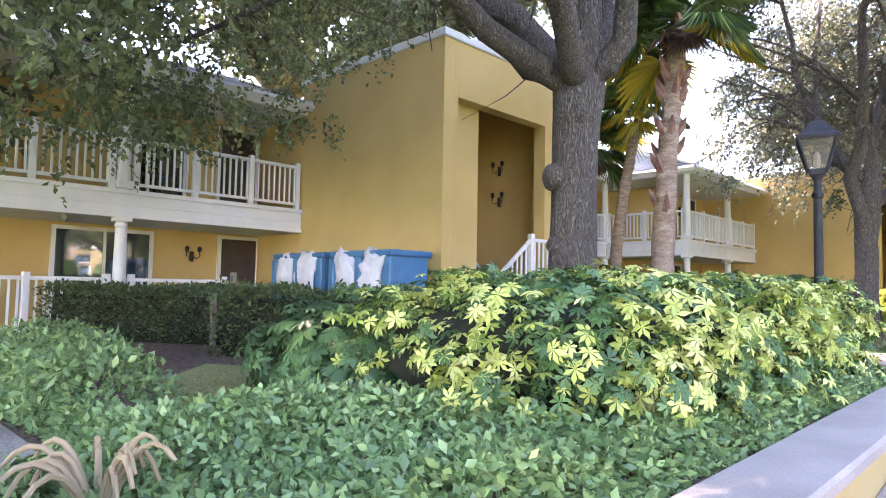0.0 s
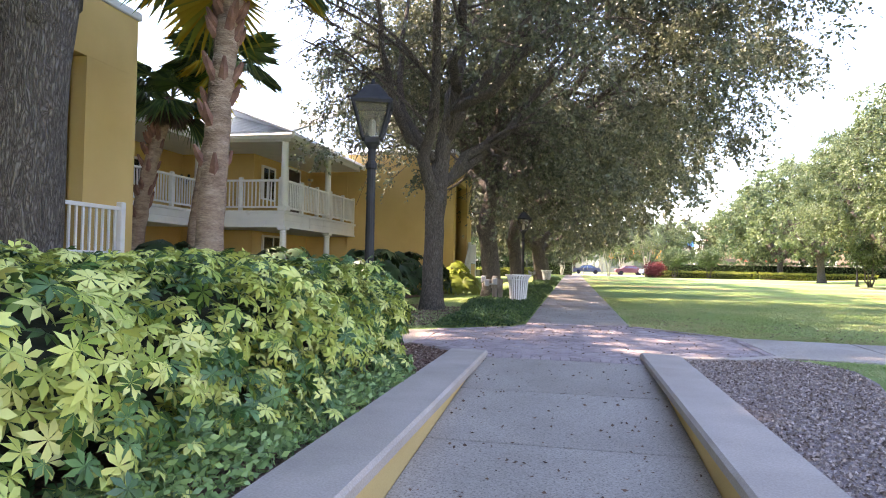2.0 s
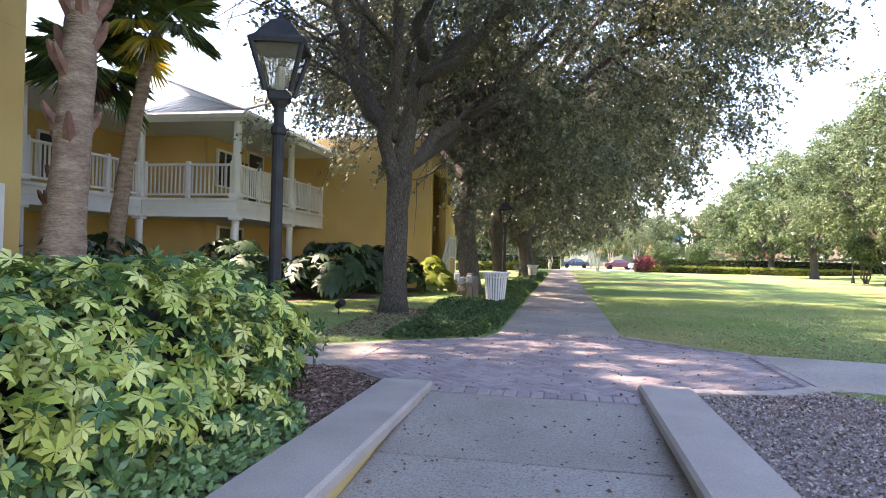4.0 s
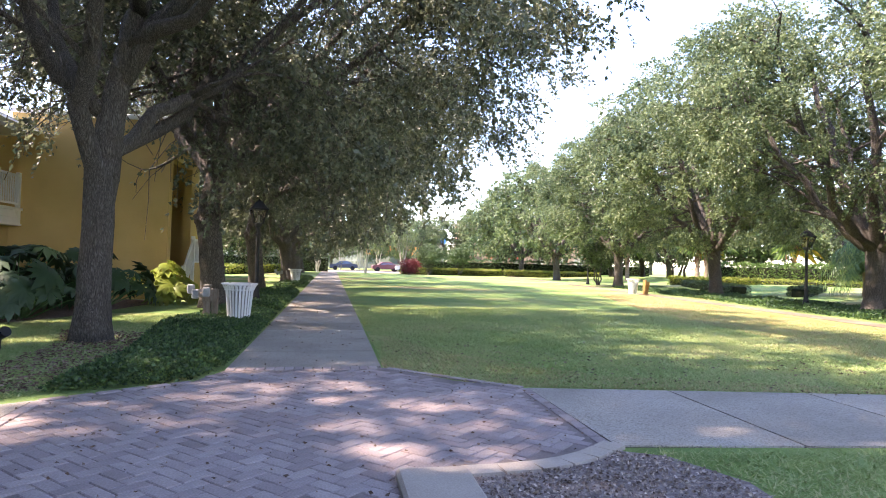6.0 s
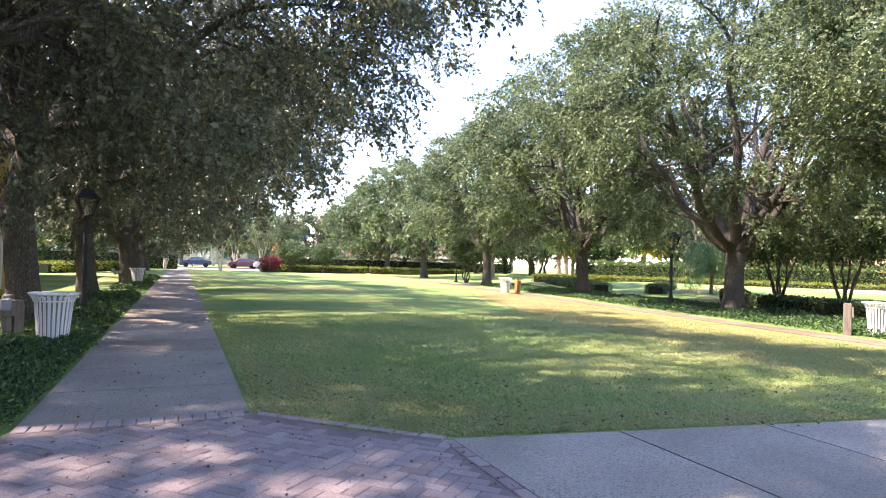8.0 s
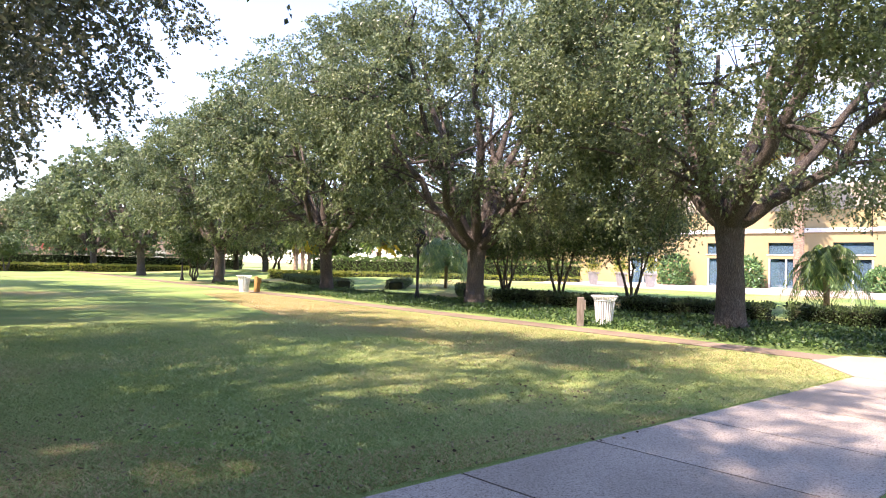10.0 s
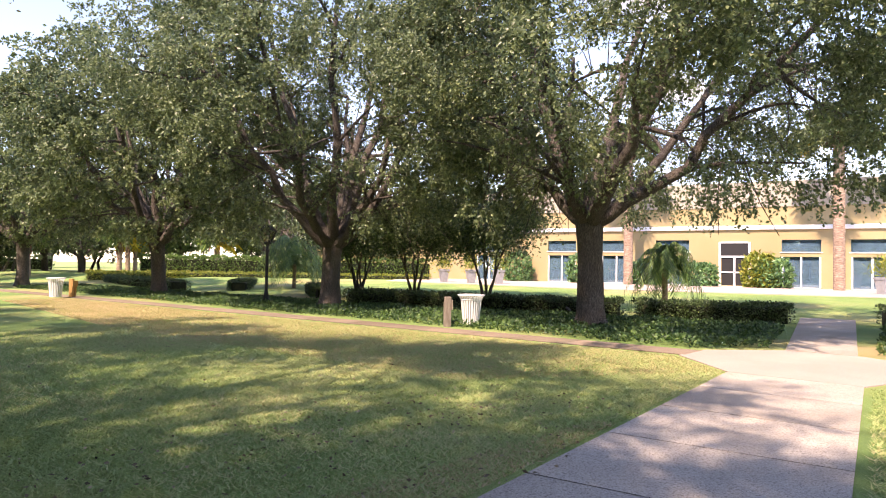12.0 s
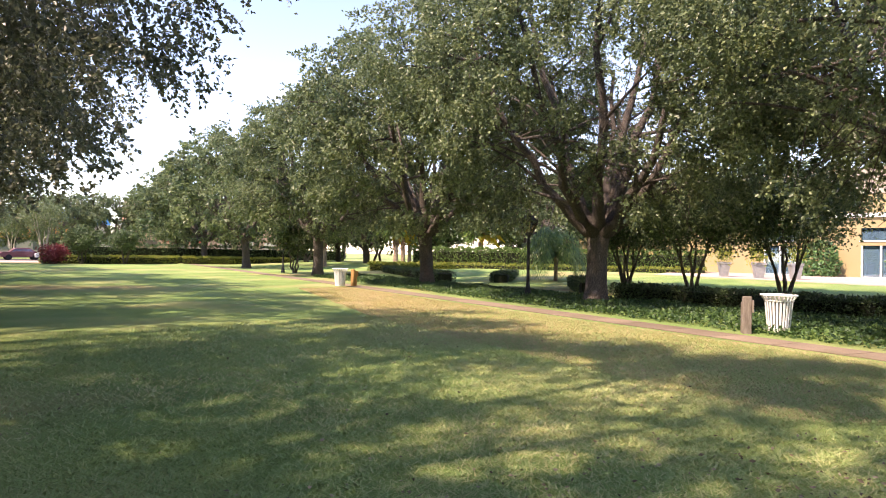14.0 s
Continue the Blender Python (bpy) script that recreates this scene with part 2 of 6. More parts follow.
GREYBOX = surface("grey_electric_box", [(0.3, (0.24, 0.25, 0.26)), (0.7, (0.33, 0.34, 0.35))], 5, 60, 0.5, 0.1)
METALROOF = surface("pale_metal_roof", [(0.3, (0.50, 0.53, 0.56)), (0.7, (0.64, 0.66, 0.68))], 0.7, 30, 0.45, 0.05, metal=0.3, fine_mix=0.1)
BLUECART = surface("blue_plastic", [(0.3, (0.03, 0.16, 0.33)), (0.7, (0.05, 0.23, 0.42))], 3, 60, 0.45, 0.1, fine_mix=0.1)
LINEN = surface("white_linen", [(0.3, (0.68, 0.68, 0.76)), (0.7, (0.80, 0.80, 0.86))], 6, 30, 0.95, 0.6, bump_dist=0.03)
CURTAIN = surface("blue_curtain", [(0.3, (0.22, 0.34, 0.46)), (0.7, (0.36, 0.50, 0.62))], 4, 40, 0.9, 0.2, stretch=(6, 6, 0.2))
PATIO = surface("pink_pavers", [(0.3, (0.368, 0.288, 0.248)), (0.7, (0.480, 0.392, 0.344))], 0.6, 40, 0.95, 0.4, piece=0.3)
ASPHALT = surface("asphalt", [(0.3, (0.045, 0.045, 0.047)), (0.7, (0.075, 0.073, 0.07))], 2, 60, 0.95, 0.3)


# ---- mesh helpers ----
def part(name, bm, material, parent=None, label="", smooth=False):
    me = bpy.data.meshes.new(name)
    bm.to_mesh(me)
    bm.free()
    return link_mesh(name, me, material, parent, label, smooth)


def link_mesh(name, me, material, parent=None, label="", smooth=False):
    me.materials.clear()
    for m in material if isinstance(material, (list, tuple)) else [material]:
        me.materials.append(m)
    if smooth:
        me.polygons.foreach_set("use_smooth", [True] * len(me.polygons))
    ob = new(name, me)
    ob.parent = parent
    if label:
        ob["label"] = label
    return ob


def thing(name, x, y, z, rz, label, category, group="", kind=""):
    e = new(name)
    e.empty_display_size = 0.2
    e.matrix_world = pose(x, y, z, 0, 0, rz)
    return tagged(e, label, category, group, kind)


def box(bm, x0, x1, y0, y1, z0, z1, bevel=0.0, m=None):
    r = bmesh.ops.create_cube(bm, size=1.0, matrix=Matrix.Translation(((x0 + x1) / 2, (y0 + y1) / 2, (z0 + z1) / 2)) @ Matrix.Diagonal((x1 - x0, y1 - y0, z1 - z0, 1)))
    vs = r["verts"]
    if bevel:
        es = list({e for v in vs for e in v.link_edges})
        b = bmesh.ops.bevel(bm, geom=es, offset=bevel, segments=1, affect="EDGES")
        vs = list({v for f in b["faces"] for v in f.verts} | {v for v in vs if v.is_valid})
    if m is not None:
        bmesh.ops.transform(bm, matrix=m, verts=vs)
    return vs


def boxed(name, dims, material, parent=None, label="", bevel=0.0):
    bm = bmesh.new()
    box(bm, *dims, bevel)
    return part(name, bm, material, parent, label)


def tube(bm, pts, radii, sides=8, cap=True, wobble=0.0, rng=None):
    rings = []
    n = len(pts)
    up = Vector((0.3, 0.2, 1)).normalized()
    for i, p in enumerate(pts):
        d = (Vector(pts[min(i + 1, n - 1)]) - Vector(pts[max(i - 1, 0)])).normalized()
        a = d.cross(Vector((1, 0, 0)) if abs(d.x) < 0.8 else Vector((0, 1, 0))).normalized()
        b = d.cross(a)
        ring = []
        for k in range(sides):
            t = 2 * math.pi * k / sides
            r = radii[i] * (1 + (rng.uniform(-wobble, wobble) if rng else 0))
            ring.append(bm.verts.new(Vector(p) + (a * math.cos(t) + b * math.sin(t)) * r))
        rings.append(ring)
    for r0, r1 in zip(rings, rings[1:]):
        for k in range(sides):
            bm.faces.new((r0[k], r0[(k + 1) % sides], r1[(k + 1) % sides], r1[k]))
    if cap:
        bm.faces.new(rings[0][::-1])
        bm.faces.new(rings[-1])


def lathe(bm, profile, sides=16, m=None):
    rings = []
    for r, z in profile:
        rings.append([bm.verts.new((r * math.cos(2 * math.pi * k / sides), r * math.sin(2 * math.pi * k / sides), z)) for k in range(sides)])
    for r0, r1 in zip(rings, rings[1:]):
        for k in range(sides):
            bm.faces.new((r0[k], r0[(k + 1) % sides], r1[(k + 1) % sides], r1[k]))
    bm.faces.new(rings[0][::-1])
    bm.faces.new(rings[-1])
    if m is not None:
        bmesh.ops.transform(bm, matrix=m, verts=[v for r in rings for v in r])


def prism(bm, poly, z0, z1):
    lo = [bm.verts.new((x, y, z0)) for x, y in poly]
    hi = [bm.verts.new((x, y, z1)) for x, y in poly]
    n = len(poly)
    f = [bm.faces.new(hi), bm.faces.new(lo[::-1])]
    for i in range(n):
        f.append(bm.faces.new((lo[i], lo[(i + 1) % n], hi[(i + 1) % n], hi[i])))
    bmesh.ops.recalc_face_normals(bm, faces=f)


def arrays_mesh(name, verts, faces):
    me = bpy.data.meshes.new(name)
    v = np.ascontiguousarray(verts.reshape(-1, 3), dtype=np.float32)
    n, k = faces.shape
    me.vertices.add(len(v))
    me.vertices.foreach_set("co", v.ravel())
    me.loops.add(n * k)
    me.loops.foreach_set("vertex_index", np.ascontiguousarray(faces, dtype=np.int32).ravel())
    me.polygons.add(n)
    me.polygons.foreach_set("loop_start", np.arange(0, n * k, k, dtype=np.int32))
    me.update(calc_edges=True)
    return me


def unit(v):
    return v / np.maximum(np.linalg.norm(v, axis=-1, keepdims=True), 1e-9)


def leaf_mesh(name, pos, direc, length, width, rng, fold=0.25):
    """Rhombic leaves, folded along the midrib: one quad pair a leaf."""
    n = len(pos)
    d = unit(direc)
    side = unit(np.cross(d, rng.normal(size=(n, 3))))
    nor = np.cross(side, d)
    L, W = length[:, None], width[:, None]
    base, tip, mid = pos, pos + d * L, pos + d * L * 0.5
    left = mid + side * W * 0.5 + nor * W * fold
    right = mid - side * W * 0.5 + nor * W * fold
    v = np.stack([base, left, tip, right], 1)
    i = np.arange(n)[:, None] * 4
    f = np.concatenate([i + [0, 1, 2], i + [0, 2, 3]], 0)
    return arrays_mesh(name, v, f)


def palmate_mesh(name, pos, nor, size, rng, fingers=7, drop=0.35):
    """Umbrella leaves: leaflets round one centre, all joined there."""
    n = len(pos)
    nor = unit(nor)
    a = unit(np.cross(nor, rng.normal(size=(n, 3))))
    b = np.cross(nor, a)
    vs = [pos[:, None, :]]
    faces = []
    per = 1 + 3 * fingers
    idx = np.arange(n)[:, None] * per
    for k in range(fingers):
        t = 2 * math.pi * k / fingers + rng.uniform(-0.15, 0.15, n)
        d = a * np.cos(t)[:, None] + b * np.sin(t)[:, None]
        s = -a * np.sin(t)[:, None] + b * np.cos(t)[:, None]
        L = (size * rng.uniform(0.8, 1.1, n))[:, None]
        m = pos + d * L * 0.6 - nor * L * 0.08
        vs.append(np.stack([m + s * L * 0.205, pos + d * L - nor * L * drop, m - s * L * 0.205], 1))
        o = 1 + 3 * k
        faces.append(np.concatenate([idx, idx + o, idx + o + 1, idx + o + 2], 1))
    return arrays_mesh(name, np.concatenate(vs, 1), np.concatenate(faces, 0))


# ---- ground ----
RAMP_END, SLOPE = 11.43, 0.064
RX0, RX1 = -0.97, 1.0


def slope_z(x):
    """The lawn rises gently to the terrace of the far building."""
    return 0.45 * min(max((x - 27) / 10, 0), 1)


bm = bmesh.new()
xs = [-400, -60, -1.2, 1.25, 27, 37, 60, 400]
ys = [-300, -4, RAMP_END, 30, 120, 600]
grid = {(i, j): bm.verts.new((x, y, slope_z(x) - 0.012)) for i, x in enumerate(xs) for j, y in enumerate(ys)}
for i in range(len(xs) - 1):
    for j in range(len(ys) - 1):
        if not (i == 2 and j == 1):
            bm.faces.new((grid[i, j], grid[i + 1, j], grid[i + 1, j + 1], grid[i, j + 1]))
ground = tagged(part("ground", bm, LAWN), "open lawn of short green turf with straw-coloured patches", "lawn", kind="structure")


def slab(name, poly, z0, z1, material, label, category):
    bm = bmesh.new()
    prism(bm, poly, z0, z1)
    return tagged(part(name, bm, material), label, category, kind="structure")


# ramp bed, sloping down behind the camera
bm = bmesh.new()
lowz = -(RAMP_END + 4) * SLOPE
v = [bm.verts.new(p) for p in ((RX0 - 0.2, -4, lowz - 0.03), (RX1 + 0.2, -4, lowz - 0.03), (RX1 + 0.2, RAMP_END, -0.03), (RX0 - 0.2, RAMP_END, -0.03))]
bm.faces.new(v)
ramp = tagged(part("ramp", bm, JOINT), "sloping concrete ramp between low walls", "ramp", kind="structure")
bm = bmesh.new()
box(bm, RX0 + 0.004, RX1 - 0.004, 0.008, 1.492, 0, 0.05, 0.006)
slab_me = bpy.data.meshes.new("ramp_slab")
bm.to_mesh(slab_me)
bm.free()
for k in range(10):
    y = RAMP_END - 1.5 * (k + 1)
    o = link_mesh("concrete_slab", slab_me, CONCRETE, ramp)
    o.matrix_world = pose(0, y, -(RAMP_END - y) * SLOPE - 0.048, math.degrees(math.atan(SLOPE)))

# the ramp's low walls, level on top
for name, x0, x1, y1, inner in (("ramp_wall_west", RX0 - 0.36, RX0, 11.60, 1), ("ramp_wall_east", RX1, RX1 + 0.36, 12.02, -1)):
    bm = bmesh.new()
    box(bm, x0, x1, -4, y1 - 0.1, -1.05, -0.035)
    w = tagged(part(name, bm, STUCCO), "low yellow stucco wall beside the ramp with concrete cap", "wall", kind="structure")
    bm = bmesh.new()
    box(bm, x0 - 0.06, x1 + 0.06, -4, y1, -0.035, 0.065, 0.022)
    part("cap", bm, CAP, w, "rounded grey concrete cap")

EARTH = surface("worn_walk", [(0.3, (0.16, 0.12, 0.085)), (0.7, (0.27, 0.205, 0.15))], 0.8, 50, 0.95, 0.5, piece=0.3, fine_mix=0.5, stain=(0.9, 0.5, 0.7, (0.16, 0.13, 0.08)))

# paved crossing
PLAZA = [(-0.97, 11.43), (1.0, 11.43), (1.08, 12.05), (1.7, 12.1), (2.3, 12.28), (2.66, 12.55), (2.7, 14.9), (2.0, 15.35), (1.2, 16.3), (-0.75, 16.12), (-1.0, 15.3), (-2.2, 14.45), (-2.1, 12.4), (-1.35, 11.75)]
plaza = slab("pavement", PLAZA, -0.2, -0.004, surface("paver_joint", [(0.3, (0.18, 0.14, 0.13)), (0.7, (0.26, 0.21, 0.195))], 5, 90, 1.0, 0.3), "brick paved crossing in herringbone", "pavement")
bed_walk = slab("side_walk_west", [(-2.11, 12.4), (-2.21, 14.42), (-3.4, 13.5), (-7.6, 13.0), (-7.6, 11.8), (-3.0, 12.3)], -0.2, 0.004, CONCRETE, "pale concrete side walk", "walkway")


def strip(name, parent_label, left, right, n, material, gap=0.012, z1=0.006):
    """A walk of n slabs between two edge lines, each slab a piece of its own."""
    par = thing(name, 0, 0, 0, 0, parent_label, "walkway", kind="structure")
    for k in range(n):
        a, b = k / n, (k + 1) / n
        q = []
        for line, s, g in ((left, a, gap), (right, a, gap), (right, b, -gap), (left, b, -gap)):
            p = Vector(line[0]).lerp(Vector(line[1]), s)
            d = (Vector(line[1]) - Vector(line[0])).normalized()
            q.append(p + d * g)
        bm = bmesh.new()
        prism(bm, [(p.x, p.y) for p in q], -0.1, z1)
        part("concrete_slab", bm, material, par)
    bm = bmesh.new()
    prism(bm, [left[0], right[0], right[1], left[1]], -0.12, -0.008)
    part("joint_bed", bm, JOINT, par)
    return par


strip("main_walk", "long straight concrete walk between lawn and trees", [(-0.75, 16.2), (-0.75, 90)], [(1.18, 16.34), (1.18, 90)], 49, CONCRETE)
strip("cross_walk", "concrete walk crossing the lawn", [(2.72, 14.86), (12.4, 13.6)], [(2.72, 12.58), (12.1, 11.78)], 6, CONCRETE)
strip("east_walk", "narrow worn earth-coloured walk along the trees", [(14.2, 14.5), (23.4, 92)], [(15.05, 14.3), (24.4, 92)], 60, EARTH)
slab("east_crossing", [(12.42, 13.58), (14.08, 14.6), (15.25, 14.3), (16.2, 12.85), (16.0, 11.5), (14.6, 10.2), (12.12, 11.76)], -0.1, 0.004, PATIO, "pink paved crossing of walks", "pavement")
strip("terrace_walk", "concrete walk to the far terrace", [(16.25, 12.85), (27.3, 12.6)], [(16.05, 11.6), (28.0, 10.9)], 6, CONCRETE)
slab("gravel_bed", [(1.44, -4), (2.5, -4), (2.5, 6.0), (2.65, 8.6), (2.85, 9.9), (3.15, 10.9), (3.25, 11.7), (3.0, 12.3), (2.65, 12.48), (2.3, 12.24), (1.7, 12.06), (1.44, 12.02)], -0.1, 0.0, GRAVEL, "pinkish gravel planting bed", "gravel")
slab("mulch_bed_west", [(-1.41, -4), (-1.41, 11.7), (-2.08, 12.36), (-3.0, 12.26), (-6.2, 11.6), (-7.4, 9.5), (-7.0, 7.4), (-14.5, 6.4), (-14.5, 3.4), (-9, 3.4), (-6.5, -4)], -0.1, -0.002, MULCH, "brown mulch bed", "mulch")
slab("side_walk_south", [(-3.5, 2.62), (-14, 2.66), (-14, 1.2), (-3.0, 1.0)], -0.1, 0.006, CONCRETE, "pale concrete side walk beside the planted bed", "walkway")
slab("mulch_bed_building", [(-12.3, 14.6), (-8.0, 14.6), (-6.6, 20.0), (-5.3, 22.5), (-4.4, 29.2), (-9.3, 29.2), (-9.3, 22.9), (-12.3, 22.9)], -0.1, -0.002, MULCH, "brown mulch bed at the building", "mulch")


# ---- building beside the walk ----
def wall_box(name, dims, material=None, label="yellow stucco wall"):
    bm = bmesh.new()
    box(bm, *dims)
    return tagged(part(name, bm, material or STUCCO), label, "wall", kind="structure")


def tower(x, y, tag):
    """Stair tower: south-east corner at x, y; open stairwell to the east."""
    w, d, h = 4.7, 4.6, 5.75
    wall_box("wall_tower_south_" + tag, (x - w, x, y, y + 0.3, -0.1, h))
    wall_box("wall_tower_pier_" + tag, (x - 0.3, x, y + 0.302, y + 0.40, -0.1, h))
    wall_box("wall_tower_panel_" + tag, (x - 0.55, x - 0.30, y + 0.302, y + 1.35, -0.1, h))
    wall_box("wall_tower_header_" + tag, (x - 0.3, x, y + 0.402, y + d, 4.65, h))
    wall_box("wall_tower_pier_north_" + tag, (x - 0.3, x, y + 3.3, y + d, -0.1, 4.648))
    wall_box("wall_tower_north_" + tag, (x - w, x - 0.302, y + d - 0.3, y + d, -0.1, h))
    wall_box("wall_tower_back_" + tag, (x - 3.3, x - 3.1, y + 0.302, y + d - 0.302, -0.1, h))
    bm = bmesh.new()
    box(bm, x - w - 0.05, x + 0.06, y - 0.06, y + d + 0.05, h, h + 0.16, 0.02)
    tagged(part("ceiling_tower_" + tag, bm, WHITE), "white coping over the stair tower", "coping", kind="structure")
    st = thing("staircase", x - 2.6, y + 1.5, 0, 0, "dim concrete stair with yellow stringer inside the tower", "staircase")
    for k in range(9):
        boxed("step", (0, 1.1, 0.1 + 0.2 * k, 0.32 + 0.2 * k, 0, 0.17 * (k + 1)), CONCRETE, st)
    bm = bmesh.new()
    tube(bm, [(1.15, -0.6, 2.7), (1.15, 1.9, 1.05)], [0.03, 0.03], 8)
    part("handrail", bm, WHITE, st)
    bm = bmesh.new()
    bmesh.ops.create_cube(bm, size=1.0, matrix=Matrix.Translation((1.16, 0.7, 1.45)) @ Matrix.Rotation(radians(-33), 4, "X") @ Matrix.Diagonal((0.05, 2.8, 0.32, 1)))
    part("stringer", bm, STUCCO, st)
    # outside stair flight with white balustrade
    fl = thing("stair_balustrade", x + 0.3, y + 1.0, 0, 0, "white wooden stair balustrade rising to a landing", "balustrade")
    run, rise, flat = 1.4, 1.05, 1.5
    L = math.hypot(run, rise)
    ang = math.degrees(math.atan2(rise, run))
    for dz, hh in ((0.92, 0.07), (0.12, 0.06)):
        bm = bmesh.new()
        box(bm, -0.035, 0.035, 0, L, 0, hh, 0.006, pose(0, 0, dz, ang))
        part("rail", bm, WHITE, fl)
        boxed("rail", (-0.035, 0.035, run, run + flat, rise + dz, rise + dz + hh), WHITE, fl, bevel=0.006)
    for yy, zz in ((0, 0), (run, rise), (run + flat, rise)):
        boxed("post", (-0.06, 0.06, yy - 0.06, yy + 0.06, 0, zz + 1.08), WHITE, fl, bevel=0.012)
    for k in range(1, 19):
        yy = k * (run + flat) / 19
        z0 = rise * min(yy / run, 1)
        boxed("baluster", (-0.016, 0.016, yy - 0.02, yy + 0.02, z0 + 0.16, z0 + 0.94), WHITE, fl)
    boxed("skirt", (-0.03, 0.03, run, run + flat, 0, rise + 0.1), STUCCO, fl)


tower(-8.3, 10.0, "a")
tower(-4.75, 29.7, "b")
slab("lawn_patch", [(-7.6, 5.2), (-6.6, 4.2), (-4.6, 3.7), (-4.1, 4.6), (-5.0, 5.9), (-6.2, 5.9)], -0.1, 0.002, LAWN, "small patch of lawn in the bed", "lawn")

bm = bmesh.new()
box(bm, -0.018, 0.018, -0.018, 0.018, 0.0, 0.82)
BAL_ME = bpy.data.meshes.new("baluster")
bm.to_mesh(BAL_ME)
bm.free()


def railing(p, q, z, label, every=1.45):
    """White railing from p to q: posts, two rails and single balusters."""
    p, q = Vector(p), Vector(q)
    L = (q - p).length
    ang = math.degrees(math.atan2(q.y - p.y, q.x - p.x))
    r = thing("balcony_railing", p.x, p.y, z, ang, label, "railing", "white balcony railings")
    boxed("top_rail", (0, L, -0.05, 0.05, 0.96, 1.03), WHITE, r, bevel=0.01)
    boxed("bottom_rail", (0, L, -0.03, 0.03, 0.09, 0.15), WHITE, r, bevel=0.006)
    n = max(1, round(L / every))
    for k in range(n + 1):
        x = min(max(k * L / n, 0.07), L - 0.07)
        boxed("post", (x - 0.06, x + 0.06, -0.06, 0.06, 0, 1.1), WHITE, r, bevel=0.012)
    m = int(L / 0.135)
    for k in range(1, m):
        o = link_mesh("baluster", BAL_ME, WHITE, r)
        o.location = (k * L / m, 0, 0.145)
    return r


def column(x, y, z0, z1):
    c = thing("column", x, y, z0, 0, "white turned balcony column", "column", "white columns")
    h = z1 - z0
    bm = bmesh.new()
    lathe(bm, [(0.13, 0.16), (0.125, h * 0.3), (0.105, h - 0.2), (0.12, h - 0.19), (0.12, h - 0.15), (0.105, h - 0.14), (0.105, h - 0.1)], 18)
    part("shaft", bm, WHITE, c, smooth=False)
    boxed("base", (-0.16, 0.16, -0.16, 0.16, 0, 0.16), WHITE, c, bevel=0.015)
    boxed("capital", (-0.15, 0.15, -0.15, 0.15, h - 0.1, h), WHITE, c, bevel=0.012)
    return c


def deck(name, x0, x1, y0, y1):
    """Balcony floor with white stepped fascia."""
    bm = bmesh.new()
    box(bm, x0, x1, y0, y1, 2.22, 2.72)
    d = tagged(part(name, bm, WHITE), "white clapboard balcony floor edge", "balcony", kind="structure")
    for z0, z1, o in ((2.20, 2.26, 0.03), (2.66, 2.75, 0.05), (2.44, 2.455, 0.012)):
        bm = bmesh.new()
        box(bm, x0 - o, x1 + o, y0 - o, y1 + o, z0, z1, 0.006)
        part("fascia_board", bm, WHITE, d)


def roof_slope(name, ax, ay, bx, by, ux, uy, run=4.6, rise=1.7, z=5.2):
    """Sloped standing-seam metal roof from the eave line a-b, rising along u."""
    bm = bmesh.new()
    a, b, u = Vector((ax, ay, z)), Vector((bx, by, z)), Vector((ux, uy, 0)) * run + Vector((0, 0, rise))
    lo, hi = [a, b, b + u, a + u], [p + Vector((0, 0, 0.06)) for p in (a, b, b + u, a + u)]
    vl, vh = [bm.verts.new(p) for p in lo], [bm.verts.new(p) for p in hi]
    f = [bm.faces.new(vl), bm.faces.new(vh)]
    for i in range(4):
        f.append(bm.faces.new((vl[i], vl[(i + 1) % 4], vh[(i + 1) % 4], vh[i])))
    bmesh.ops.recalc_face_normals(bm, faces=f)
    r = tagged(part(name, bm, METALROOF), "pale standing-seam metal roof", "roof", kind="structure")
    d = (b - a)
    n = int(d.length / 0.42)
    for k in range(n + 1):
        p = a + d * (k / n) + Vector((0, 0, 0.06))
        bm = bmesh.new()
        tube(bm, [p, p + u], [0.022, 0.022], 4)
        part("seam", bm, METALROOF, r)
    bm = bmesh.new()
    tube(bm, [a + Vector((0, 0, -0.06)), b + Vector((0, 0, -0.06))], [0.1, 0.1], 4)
    part("gutter", bm, WHITE, r, "white eave gutter")


# balconies: A south of the first tower, B between the towers
deck("balcony_floor_a", -15.0, -12.95, -8.0, 9.99)
deck("balcony_floor_b1", -14.2, -12.2, 14.66, 22.9)
deck("balcony_floor_b2", -12.18, -9.1, 22.9, 24.9)
deck("balcony_floor_b3", -11.3, -9.1, 24.92, 29.68)
RAILS = [((-13.0, 6.15), (-13.0, 9.95)), ((-13.0, -7.95), (-13.0, 5.85)), ((-12.25, 14.7), (-12.25, 22.85)), ((-12.2, 22.95), (-9.2, 22.95)), ((-9.15, 23.0), (-9.15, 29.65))]
for p, q in RAILS:
    railing(p, q, 2.75, "white painted wooden balcony railing on the upper floor")
for p, q in (((-13.0, 6.15), (-13.0, 8.2)), RAILS[1], RAILS[4]):
    railing(p, q, 0.02, "white painted wooden railing at the ground floor patio")
for x, y in ((-13.0, 6.0), (-13.0, 0.6), (-12.25, 22.9), (-9.15, 22.95), (-9.15, 26.7), (-12.25, 18.6)):
    column(x, y, 2.75, 5.2)
    column(x, y, 0.0, 2.22)
wall_box("wall_back_a", (-15.3, -15.0, -8.0, 9.99, -0.1, 5.2))
wall_box("wall_back_b1", (-14.5, -14.2, 14.66, 25.2, -0.1, 5.2))
wall_box("wall_back_b2", (-14.2, -11.3, 24.9, 25.2, -0.1, 5.2))
wall_box("wall_back_b3", (-11.6, -11.3, 25.2, 29.68, -0.1, 5.2))
